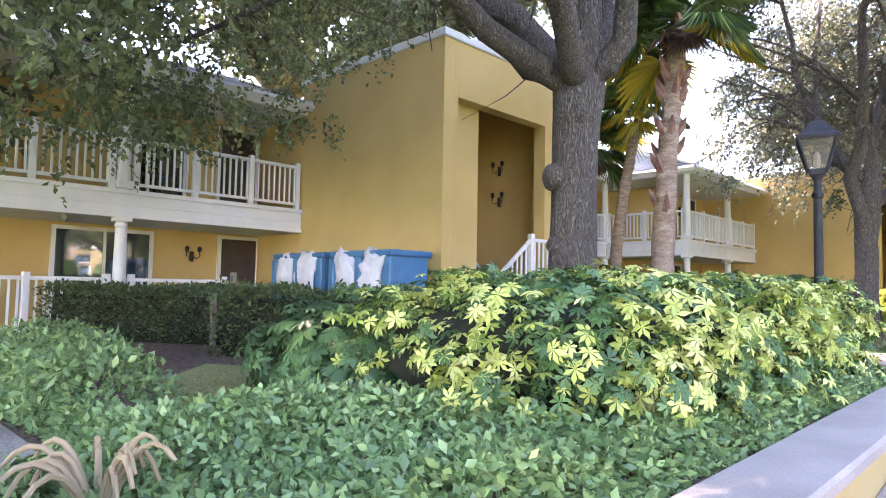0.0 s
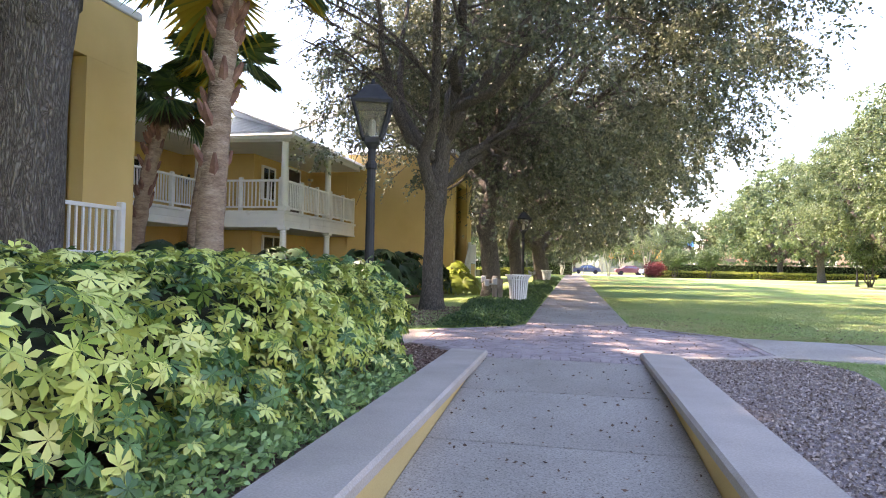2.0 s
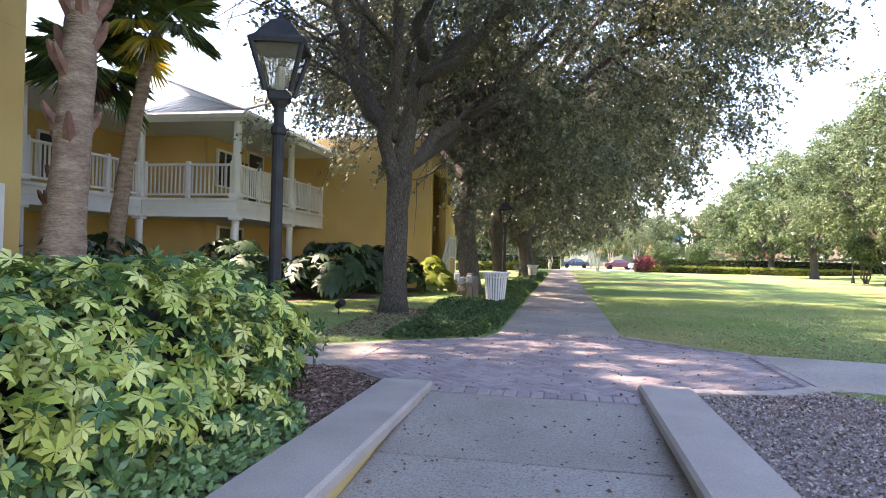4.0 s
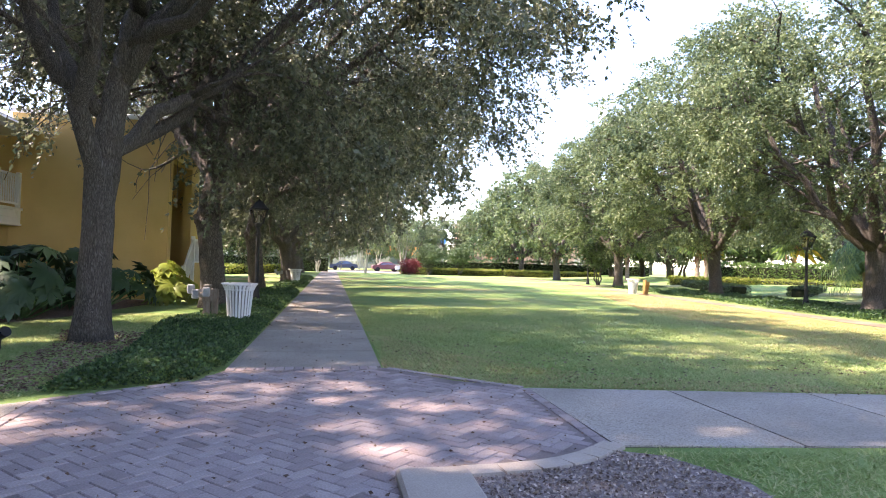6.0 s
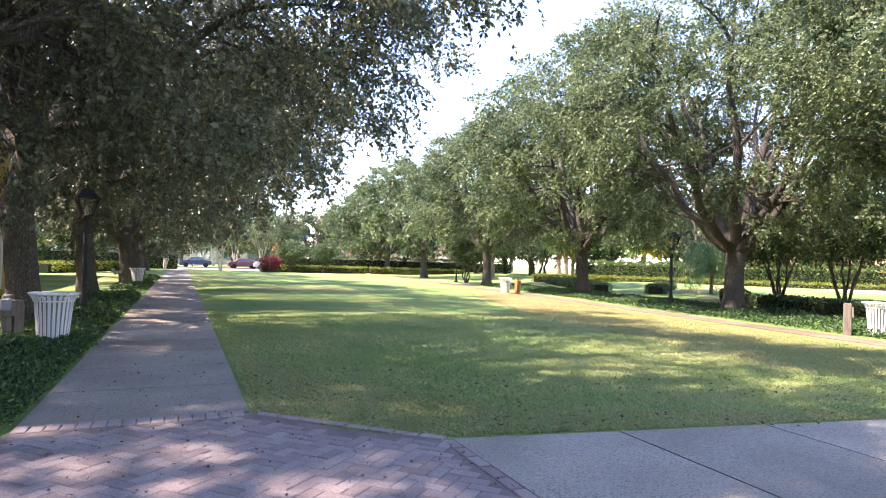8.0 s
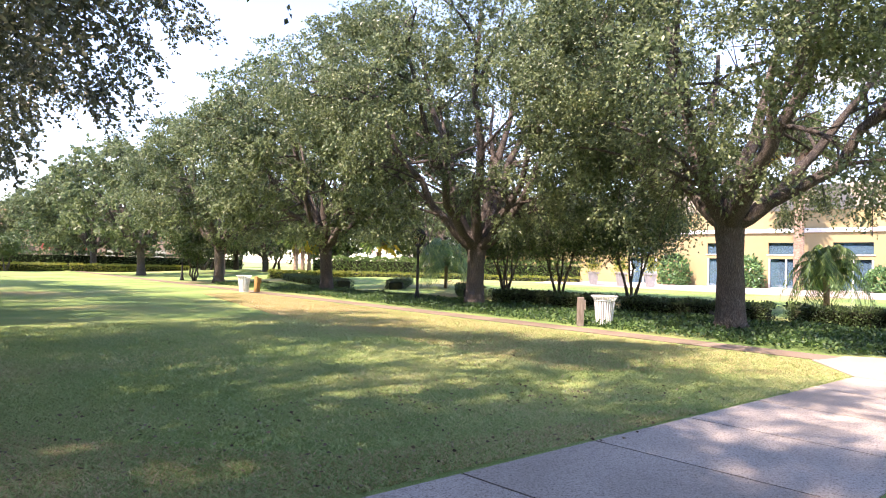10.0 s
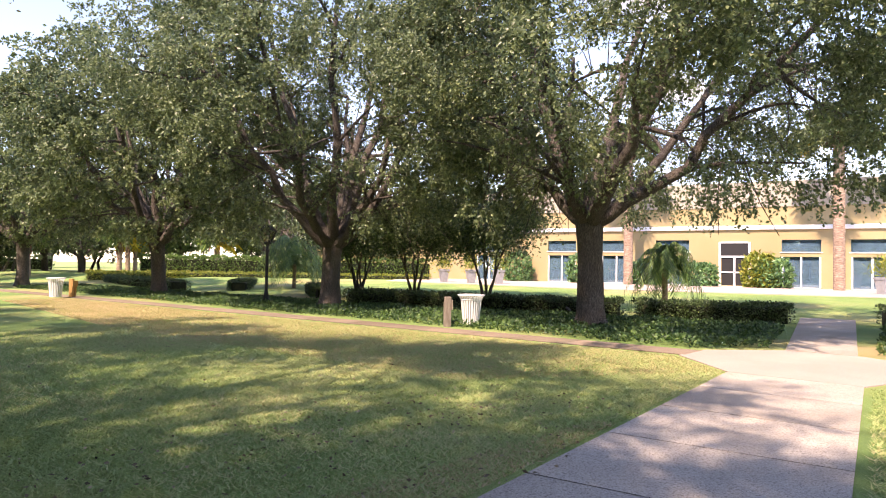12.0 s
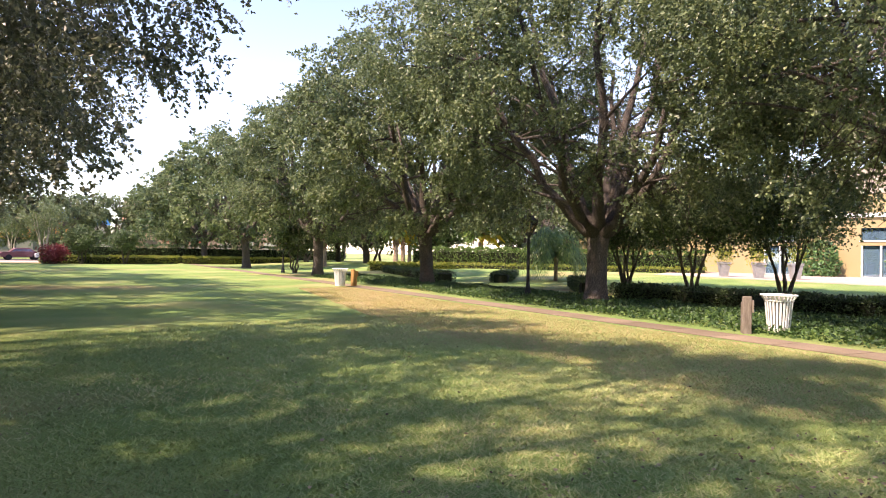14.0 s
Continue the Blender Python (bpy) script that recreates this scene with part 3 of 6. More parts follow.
wall_box("wall_link_b", (-11.6, -9.46, 29.7, 30.0, -0.1, 5.2))
wall_box("wall_link_a", (-15.3, -13.01, 10.0, 10.3, -0.1, 5.2))
wall_box("wall_back_c", (-9.2, -8.9, 34.31, 60, -0.1, 5.6))
for nm, dims in (("ceiling_a", (-15.3, -12.8, -8.0, 9.99, 5.0, 5.18)), ("ceiling_b1", (-14.5, -12.0, 14.66, 22.8, 5.0, 5.18)), ("ceiling_b2", (-14.5, -8.9, 22.8, 25.2, 5.0, 5.18)), ("ceiling_b3", (-11.6, -8.9, 25.2, 29.68, 5.0, 5.18))):
    bm = bmesh.new()
    box(bm, *dims)
    tagged(part(nm, bm, WHITE), "white balcony soffit", "ceiling", kind="structure")
roof_slope("roof_a", -12.6, -8.2, -12.6, 9.99, -1, 0)
roof_slope("roof_b1", -11.8, 14.66, -11.8, 22.6, -1, 0)
roof_slope("roof_b2", -14.6, 22.5, -8.7, 22.5, 0, 1)
roof_slope("roof_b3", -8.7, 22.5, -8.7, 29.68, -1, 0)
roof_slope("roof_c", -8.6, 34.35, -8.6, 60, -1, 0, z=5.55)


def door(name, x, y, z, rz, w, h, label, material, glazed=False):
    """Door or window in a wall; local x along the wall, local -y out of it."""
    e = thing(name, x, y, z, rz, label, "window" if glazed else "door", kind="structure")
    for dims in ((-w / 2 - 0.08, -w / 2, -0.07, 0.02, 0, h + 0.08), (w / 2, w / 2 + 0.08, -0.07, 0.02, 0, h + 0.08), (-w / 2, w / 2, -0.07, 0.02, h, h + 0.08)):
        boxed("frame", dims, WHITE, e)
    if glazed:
        boxed("frame", (-0.03, 0.03, -0.06, 0.02, 0, h), WHITE, e)
        boxed("frame", (-w / 2, w / 2, -0.06, 0.02, 0, 0.06), WHITE, e)
        for a, b in ((-w / 2, -0.03), (0.03, w / 2)):
            boxed("pane", (a, b, -0.035, -0.03, 0.06, h), PANE, e)
            # given DARK, this sheet is the unlit room painted behind the pane, no curtain
            boxed("curtain", (a, b, -0.022, -0.004, 0.06, h), material, e)
    else:
        boxed("leaf", (-w / 2, w / 2, -0.04, -0.004, 0, h), material, e)
        bm = bmesh.new()
        bmesh.ops.create_uvsphere(bm, u_segments=10, v_segments=6, radius=0.035, matrix=Matrix.Translation((w / 2 - 0.1, -0.07, 1.0)))
        part("handle", bm, BLACK, e)
    return e


DOORPAINT = surface("dark_door_paint", [(0.3, (0.05, 0.035, 0.03)), (0.7, (0.08, 0.055, 0.045))], 3, 40, 0.5, 0.1)
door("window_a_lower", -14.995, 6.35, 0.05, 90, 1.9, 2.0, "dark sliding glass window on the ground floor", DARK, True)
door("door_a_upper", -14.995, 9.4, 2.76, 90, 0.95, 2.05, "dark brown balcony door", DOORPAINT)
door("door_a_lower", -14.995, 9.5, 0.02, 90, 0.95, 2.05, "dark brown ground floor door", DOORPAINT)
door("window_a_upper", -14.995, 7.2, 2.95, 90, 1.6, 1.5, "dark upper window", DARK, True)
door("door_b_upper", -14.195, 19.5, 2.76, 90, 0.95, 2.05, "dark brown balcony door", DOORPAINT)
door("window_b_upper", -14.195, 21.8, 3.1, 90, 1.3, 1.3, "upper window backed with a near-black sheet", DARK, True)
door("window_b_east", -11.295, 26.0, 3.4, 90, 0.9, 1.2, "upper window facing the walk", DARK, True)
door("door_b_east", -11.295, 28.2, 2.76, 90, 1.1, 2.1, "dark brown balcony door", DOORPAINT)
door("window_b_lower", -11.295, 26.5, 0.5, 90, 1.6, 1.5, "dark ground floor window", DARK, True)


def wall_lamp(x, y, z, rz):
    e = thing("wall_lamp", x, y, z, rz, "small bronze wall lamp with scrolled arms", "wall lamp", "wall lamps")
    boxed("plate", (-0.05, 0.05, -0.03, 0.0, -0.12, 0.12), BLACK, e, bevel=0.01)
    for s in (-1, 1):
        bm = bmesh.new()
        tube(bm, [(0, -0.03, 0), (s * 0.1, -0.08, -0.05), (s * 0.17, -0.1, 0.02), (s * 0.15, -0.1, 0.1)], [0.012] * 4, 6)
        part("arm", bm, BLACK, e)
        bm = bmesh.new()
        lathe(bm, [(0.02, 0.1), (0.045, 0.14), (0.05, 0.2), (0.03, 0.24)], 10, Matrix.Translation((s * 0.15, -0.1, 0)))
        part("shade", bm, BLACK, e)


wall_lamp(-14.99, 8.3, 1.6, 90)
wall_lamp(-14.0, 24.89, 4.0, 0)
wall_lamp(-11.29, 24.3 + 2.9, 4.2, 90)
wall_lamp(-10.4, 14.29, 3.2, 0)
wall_lamp(-10.4, 14.29, 4.0, 0)


# ---- trees ----
def bez(p0, p1, p2, n):
    p0, p1, p2 = (np.asarray(p, float) for p in (p0, p1, p2))
    t = np.linspace(0, 1, n)[:, None]
    return (1 - t) ** 2 * p0 + 2 * t * (1 - t) * p1 + t * t * p2


def oak(x, y, seed, height, radius, trunk_r, fork, leaves, leaf, label, material, lean=(0, 0), low=2.6, limbs=7, limb_dirs=(), leafsize=0.13, offset=(0, 0), droop=0.0, group="", lift=(0, 0), hollow=0.25, keep=0.5, leader=0.4, clear=(-99, 0)):
    """Live oak: leaning trunk, spreading limbs forking twice, clumps of small leaves at the twigs."""
    rng = np.random.default_rng(seed)
    pyr = random.Random(seed)
    tree = thing("oak_tree", x, y, 0, 0, label, "tree", group)
    bm = bmesh.new()
    top = np.array([lean[0], lean[1], fork])
    tp = bez((0, 0, -0.15), (lean[0] * 0.3, lean[1] * 0.3, fork * 0.55), top, 9)
    rr = trunk_r * np.array([1.55, 1.18, 1.04, 1.0, 0.97, 0.96, 0.97, 1.05, 1.12])
    tube(bm, [Vector(p) for p in tp], rr, 14, True, 0.05, pyr)
    lead = bez(top - [0, 0, 0.3], top + [0.1, 0.05, leader * 0.6], top + [0.25 * leader, 0.1, leader + 0.9], 7)
    tube(bm, [Vector(p) for p in lead], np.linspace(trunk_r * 1.05, trunk_r * 0.4, 7), 12, True, 0.05, pyr)
    mid = (low + height) / 2
    centre = np.array([lean[0] + offset[0], lean[1] + offset[1], mid])
    tips, segs = [], []
    twigs = bmesh.new()
    angs = list(limb_dirs) or [2 * math.pi * (k + rng.uniform(-0.3, 0.3)) / limbs for k in range(limbs)]
    for k, a in enumerate(angs):
        el = rng.uniform(0.15, 0.6) if k % 3 else rng.uniform(0.8, 1.25)
        reach = radius * (0.62 if el < 0.7 else 0.42) * rng.uniform(0.85, 1.1)
        end = centre + np.array([math.cos(a) * reach, math.sin(a) * reach, (height - mid) * (0.15 + 0.55 * math.sin(el))])
        foot = lead[min(5, int(rng.uniform(0, 5.9)))] if leader > 0.5 else top
        ctrl = foot + np.array([math.cos(a) * reach * 0.45, math.sin(a) * reach * 0.45, (0.75 if el < 0.7 else 1.9)])
        lp = bez(foot - [0, 0, 0.15], ctrl, end, 10)
        lp[2:-1] += rng.normal(0, 0.09, lp[2:-1].shape)
        r0 = trunk_r * (0.7 if el > 0.7 else 0.6)
        tube(bm, [Vector(p) for p in lp], np.linspace(r0, r0 * 0.28, 10), 9, True, 0.06, pyr)
        for j in range(7):
            s = lp[rng.integers(3, 10)]
            b = a + rng.uniform(-1.1, 1.1)
            sub_reach = radius * rng.uniform(0.25, 0.5)
            z = rng.uniform(-0.35, 0.5) * (height - mid)
            e2 = s + np.array([math.cos(b) * sub_reach, math.sin(b) * sub_reach, z])
            q = (e2 - centre) / np.array([radius, radius, (height - low) / 2])
            ln = np.linalg.norm(q)
            if ln > 0.93:
                e2 = centre + (e2 - centre) * (0.93 / ln)
            sp = bez(s, (s + e2) / 2 + rng.normal(0, 0.25, 3) + [0, 0, 0.25], e2, 6)
            tube(bm, [Vector(p) for p in sp], np.linspace(r0 * 0.3, r0 * 0.1, 6), 6, True, 0.05, pyr)
            for i in range(6):
                s3 = sp[rng.integers(1, 6)]
                d = unit(rng.normal(size=3) + (s3 - centre) / radius * 0.9)
                e3 = s3 + d * rng.uniform(0.7, 1.6) * radius / 6
                e3[2] -= droop * rng.uniform(0, 0.8)
                tube(twigs, [Vector(s3), Vector((s3 + e3) / 2 + rng.normal(0, 0.08, 3)), Vector(e3)], [r0 * 0.085, r0 * 0.055, 0.008], 4, False)
                tips += [e3, (s3 + e3) / 2]
            tips.append(e2)
    # twigs at the crown's outside
    m = int(len(tips) * 0.9)
    d = unit(rng.normal(size=(m, 3)))
    sh = centre + d * np.array([radius, radius, (height - low) / 2]) * rng.uniform(0.72, 1.0, (m, 1)) * (1 + 0.13 * np.sin(d[:, :1] * 7 + seed) + 0.1 * np.sin(d[:, 2:] * 9 + d[:, 1:2] * 6))
    tips = np.concatenate([np.array(tips), sh], 0)
    tips[:, 2] += np.maximum((tips[:, :2] - centre[:2]) @ np.array(lift), 0)
    tips = tips[tips[:, 2] > low * 0.85]
    tips = tips[(tips[:, 0] > clear[0]) | (tips[:, 2] > clear[1]) | (rng.random(len(tips)) < 0.06)]
    q = np.linalg.norm((tips - centre) / np.array([radius, radius, (height - low) / 2]), axis=1)
    under = (tips[:, 2] < centre[2] + 0.5) & (np.linalg.norm(tips[:, :2] - centre[:2], axis=1) < radius * 0.62)
    tips = tips[((q > 0.62) | (rng.random(len(q)) < 0.3)) & (~under | (rng.random(len(q)) < hollow))]
    tips = tips[rng.random(len(tips)) < keep]
    part("trunk", bm, BARK, tree, "rough grey-brown bark", smooth=True)
    tagged(part("twig", twigs, BARK, tree), kind="stuff")
    # short hanging sprigs round each twig's end, a dozen leaves on each
    per = 12
    ns = leaves // per
    leaves = ns * per
    c = rng.integers(0, len(tips), ns)
    clump = rng.uniform(0.16, 0.42, len(tips)) * radius / 5.5
    way = unit(rng.normal(size=(ns, 3)))
    foot = tips[c] + way * rng.random((ns, 1)) ** 0.5 * clump[c][:, None] * 1.5 * [1, 1, 0.6]
    out = unit(foot - centre)
    d = unit(way * 0.5 + out * 0.5 + rng.normal(size=(ns, 3)) * 0.4 + [0, 0, -0.2 - 0.5 * droop])
    span = rng.uniform(0.25, 0.62, ns) * radius / 7 * (1 + droop * (rng.random(ns) < 0.2))
    u = rng.random((ns, per, 1))
    pos = foot[:, None] + d[:, None] * span[:, None, None] * u - np.array([0, 0, 0.22]) * span[:, None, None] * u * u + rng.normal(0, 0.018, (ns, per, 3))
    pos = pos.reshape(-1, 3)
    direc = np.repeat(d, per, 0) + rng.normal(size=(leaves, 3)) * 0.75
    L = leafsize * rng.uniform(0.7, 1.25, leaves)
    me = leaf_mesh("crown", pos, direc, L, L * rng.uniform(0.5, 0.72, leaves), rng)
    link_mesh("crown", me, material, tree, leaf)
    return tree


LB = "live oak with furrowed grey bark and broad dull green crown"
RB = "spreading live oak with a sunlit grey-green crown"
west_a = oak(-4.2, 7.95, 11, 10.2, 7.4, 0.28, 3.5, 160000, "dull grey-green leaves", LB, OAKLEAF, (0.05, 0.1), 3.1, 6, [3.5, 4.2, 2.2, 1.1, 0.2, 5.2], 0.105, (-3.1, -3.3), 0.5, "oaks along the walk", (0.5, 0.6), 0.8, 1.0)
for kx, ky, kz, kr in ((-0.10, -0.18, 2.3, 0.15), (0.2, -0.1, 3.0, 0.11), (-0.08, -0.18, 1.5, 0.12)):
    bm = bmesh.new()
    bmesh.ops.create_icosphere(bm, subdivisions=3, radius=kr, matrix=Matrix.Translation((kx, ky, kz)) @ Matrix.Diagonal((1, 0.8, 1.1, 1)))
    for v in bm.verts:
        v.co += v.normal * 0.03 * noise.noise(v.co * 9)
    part("burl", bm, BARK, west_a, smooth=True)
west_b = oak(-3.27, 18.92, 12, 12.5, 7.0, 0.245, 2.9, 165000, "dull dark green leaves", LB, OAKDARK, (0.05, 0.1), 3.5, 9, (), 0.105, (2.6, 0.9), 0.8, "oaks along the walk", (0.0, -0.2), 0.16, 0.75, 2.4, (1.4, 8.5))
west_c = oak(-2.71, 26.6, 13, 12.0, 7.6, 0.33, 2.6, 130000, "dull dark green leaves", LB, OAKDARK, (-0.3, 0.1), 2.6, 9, (), 0.12, (2.2, 0.6), 0.9, "oaks along the walk", (0, 0), 0.2, 0.75, 1.3, (-0.6, 5.6))
west_far = oak(-1.95, 45.5, 14, 12.0, 7.6, 0.33, 2.6, 36000, "dull dark green leaves", LB, OAKDARK, (-0.3, 0.1), 2.6, 8, (), 0.25, (2.2, 0.3), 0.9, "oaks along the walk", (0, 0), 0.5, 0.8, 1.0)
# the copies at (-2, -4) and (-16, -3) are out of view, added for their shade
for x, y, r, s, src in ((-2.6, 36.0, 0, 0.98, west_c), (-2.2, 56, -20, 0.95, west_far), (-2.6, 68, 10, 0.95, west_far), (-2.8, 80, 40, 0.95, west_far), (-2.0, -4.0, 170, 0.9, west_far), (-16, -3, 60, 0.9, west_far)):
    copy_thing(src, pose(x, y, 0, 0, 0, r) @ Matrix.Diagonal((s, s, s, 1)))
# two added oaks, crowns above the view, blocking sun from crossing and ramp
shade_oak = oak(-17.5, 12.2, 16, 17.5, 8.2, 0.36, 7.0, 150000, "dull dark green leaves", "unseen tall oak behind the building, added to shade the paved crossing", OAKDARK, (0.1, 0), 9.6, 8, (), 0.25, (5.0, 1.6), 0.1, "", (0, 0), 0.9, 1.0)
copy_thing(shade_oak, pose(-18.2, 3.6, 0, 0, 0, 8))
east_a = oak(18.8, 17.7, 21, 12.0, 7.8, 0.36, 3.0, 240000, "sunlit olive green leaves", RB, OAKLEAF, (0.1, 0.1), 3.2, 9, (), 0.105, (0.3, -1.3), 0.4, "oaks beyond the lawn")
east_b = oak(20.2, 28.2, 22, 12.5, 7.2, 0.36, 2.4, 220000, "sunlit grey-green leaves", RB, OAKLEAF, (0.1, 0), 3.0, 10, (), 0.11, (-0.3, 0), 0.4, "oaks beyond the lawn")
east_c = oak(21.4, 39.8, 23, 12.0, 6.7, 0.33, 2.6, 130000, "sunlit grey-green leaves", RB, OAKLEAF, (-0.2, 0), 2.7, 9, (), 0.15, (-0.5, 0), 0.5, "oaks beyond the lawn")
east_far = oak(24.2, 72.5, 24, 12.0, 7.0, 0.34, 2.6, 24000, "sunlit grey-green leaves", RB, OAKLEAF, (-0.2, 0), 2.7, 8, (), 0.32, (-0.5, 0), 0.5, "oaks beyond the lawn")
for x, y, r, s, src in ((22.4, 54, 60, 1.0, east_c), (25.6, 90, 250, 1.0, east_far), (22.0, 4.0, 200, 0.9, east_far)):
    copy_thing(src, pose(x, y, 0, 0, 0, r) @ Matrix.Diagonal((s, s, s, 1)))


# ---- street lamps ----
def street_lamp(x, y, h=3.2):
    e = thing("street_lamp", x, y, 0, 15, "black iron lamp post with four-sided glass lantern", "street lamp", "lamp posts along the walks")
    bm = bmesh.new()
    z = h - 1.02
    lathe(bm, [(0.16, 0), (0.16, 0.1), (0.12, 0.16), (0.085, 0.45), (0.075, 0.5), (0.062, 0.55), (0.055, z - 0.12), (0.075, z - 0.1), (0.075, z - 0.05), (0.05, z), (0.05, z + 0.14), (0.085, z + 0.2)], 12)
    part("post", bm, BLACK, e)
    lan = boxed("lantern", (-0.1, 0.1, -0.1, 0.1, z + 0.2, z + 0.3), BLACK, e, "black lantern frame", 0.02)
    b0, b1, z0, z1 = 0.115, 0.235, z + 0.3, z + 0.72
    cs = [(-1, -1), (1, -1), (1, 1), (-1, 1)]
    for i, (sx, sy) in enumerate(cs):
        bm = bmesh.new()
        tube(bm, [(sx * b0, sy * b0, z0 - 0.02), (sx * b1, sy * b1, z1)], [0.024, 0.026], 6)
        part("bar", bm, BLACK, lan)
        tx, ty = cs[(i + 1) % 4]
        bm = bmesh.new()
        c = 0.96
        bm.faces.new([bm.verts.new(p) for p in ((sx * b0 * c, sy * b0 * c, z0), (tx * b0 * c, ty * b0 * c, z0), (tx * b1 * c, ty * b1 * c, z1), (sx * b1 * c, sy * b1 * c, z1))])
        bmesh.ops.solidify(bm, geom=bm.faces[:], thickness=0.004)
        part("pane", bm, FROST, lan, "frosted glass pane")
    bm = bmesh.new()
    lathe(bm, [(0.36, z1 - 0.02), (0.37, z1 + 0.02), (0.30, z1 + 0.06), (0.19, z1 + 0.17), (0.17, z1 + 0.19), (0.12, z1 + 0.24), (0.05, z1 + 0.26), (0.03, z1 + 0.3), (0.012, z1 + 0.34)], 4, Matrix.Rotation(radians(45), 4, "Z"))
    part("roof", bm, BLACK, lan)
    bm = bmesh.new()
    lathe(bm, [(0.03, z0), (0.045, z0 + 0.05), (0.045, z0 + 0.2), (0.02, z0 + 0.24)], 8)
    part("bulb", bm, plain("milky_bulb", (0.8, 0.78, 0.7), 0.4), lan)
    return e


lamp = street_lamp(-1.75, 28.1)
street_lamp(-2.45, 11.5, 3.45)
for x, y in ((19.6, 30.9), (22.0, 59.0), (26.2, 100.0), (-5.5, 84)):
    copy_thing(lamp, pose(x, y, 0, 0, 0, 15))


# ---- litter bins and power posts ----
def litter_bin(x, y, label="white painted slatted steel litter bin"):
    e = thing("litter_bin", x, y, 0, 10, label, "litter bin", "white litter bins")
    bm = bmesh.new()
    lathe(bm, [(0.19, 0.05), (0.25, 0.78), (0.235, 0.79), (0.18, 0.06)], 24)
    part("liner", bm, plain("grey_liner", (0.28, 0.28, 0.27), 0.5), e)
    bm = bmesh.new()
    box(bm, -0.021, 0.021, -0.006, 0.006, 0.0, 0.76, 0.004)
    me = bpy.data.meshes.new("slat")
    bm.to_mesh(me)
    bm.free()
    n = 24
    for k in range(n):
        a = 2 * math.pi * k / n
        s = link_mesh("slat", me, WHITE, e)
        s.matrix_local = Matrix.Rotation(a, 4, "Z") @ Matrix.Translation((0.215, 0, 0.04)) @ Matrix.Rotation(radians(5.5), 4, "Y") @ Matrix.Rotation(radians(90), 4, "Z")
        t = link_mesh("slat", me, WHITE, e)
        t.matrix_local = Matrix.Rotation(a, 4, "Z") @ Matrix.Translation((0.275, 0, 0.70)) @ Matrix.Rotation(radians(31), 4, "Y") @ Matrix.Rotation(radians(90), 4, "Z") @ Matrix.Diagonal((1.1, 1, 0.2, 1))
    for r, z, th in ((0.21, 0.05, 0.016), (0.295, 0.72, 0.012), (0.36, 0.84, 0.02)):
        bm = bmesh.new()
        pts = [(r * math.cos(2 * math.pi * k / 28), r * math.sin(2 * math.pi * k / 28), z) for k in range(29)]
        tube(bm, pts, [th] * 29, 6, False)
        part("ring", bm, WHITE, e)
    return e


def power_post(x, y, rz, material, label, boxes=True):
    e = thing("power_post", x, y, 0, rz, label, "utility post")
    boxed("post", (-0.07, 0.07, -0.09, 0.09, -0.1, 0.8), material, e, bevel=0.015)
    boxed("post", (0.10, 0.22, -0.08, 0.08, -0.1, 0.66), material, e, bevel=0.015)
    boxed("board", (-0.09, 0.24, -0.13, -0.09, 0.45, 0.72), material, e, bevel=0.01)
    if boxes:
        for dx, dy, z in ((-0.22, -0.12, 0.5), (-0.34, 0.0, 0.6), (0.02, -0.24, 0.55)):
            boxed("outlet_box", (dx - 0.07, dx + 0.07, dy - 0.06, dy + 0.06, z, z + 0.2), GREYBOX, e, "grey weatherproof outlet box", 0.02)
            boxed("arm", (min(dx, 0), max(dx, 0) + 0.02, dy - 0.02, dy + 0.02, z + 0.04, z + 0.1), GREYBOX, e)
    return e


bin_a = litter_bin(-1.4, 21.9)
for x, y in ((16.9, 20.5), (16.75, 40.3), (-1.5, 45.0)):
    copy_thing(bin_a, pose(x, y, 0, 0, 0, 33))
power_post(-2.1, 22.2, 0, WOOD, "weathered wooden post with grey outlet boxes")
power_post(16.3, 20.9, 40, WOOD, "weathered wooden post pair beside the bin", False)
power_post(17.6, 40.6, 20, ORANGEWOOD, "orange-brown stained wooden post beside the bin", False)
power_post(-2.3, 45.5, 0, WOOD, "weathered wooden post with grey outlet boxes")


# ---- shrubs and beds ----
def inside(poly, x, y):
    """Which of the points lie in the polygon."""
    r = np.zeros(len(x), bool)
    n = len(poly)
    for i in range(n):
        (ax, ay), (bx, by) = poly[i], poly[(i + 1) % n]
        hit = (ay > y) != (by > y)
        xx = (bx - ax) * (y - ay) / ((by - ay) or 1e-9) + ax
        r ^= hit & (x < xx)
    return r


def scatter(poly, n, rng):
    p = np.array(poly)
    lo, hi = p.min(0), p.max(0)
    out = np.zeros((0, 2))
    while len(out) < n:
        q = rng.uniform(lo, hi, (n * 2, 2))
        out = np.concatenate([out, q[inside(poly, q[:, 0], q[:, 1])]])
    return out[:n]


def hump(x, y, s=1.0):
    return 0.5 + 0.5 * np.sin(x * 1.7 * s + 0.6 * np.sin(y * 2.1 * s)) * np.sin(y * 1.9 * s + 1.3 * np.sin(x * 1.1 * s))


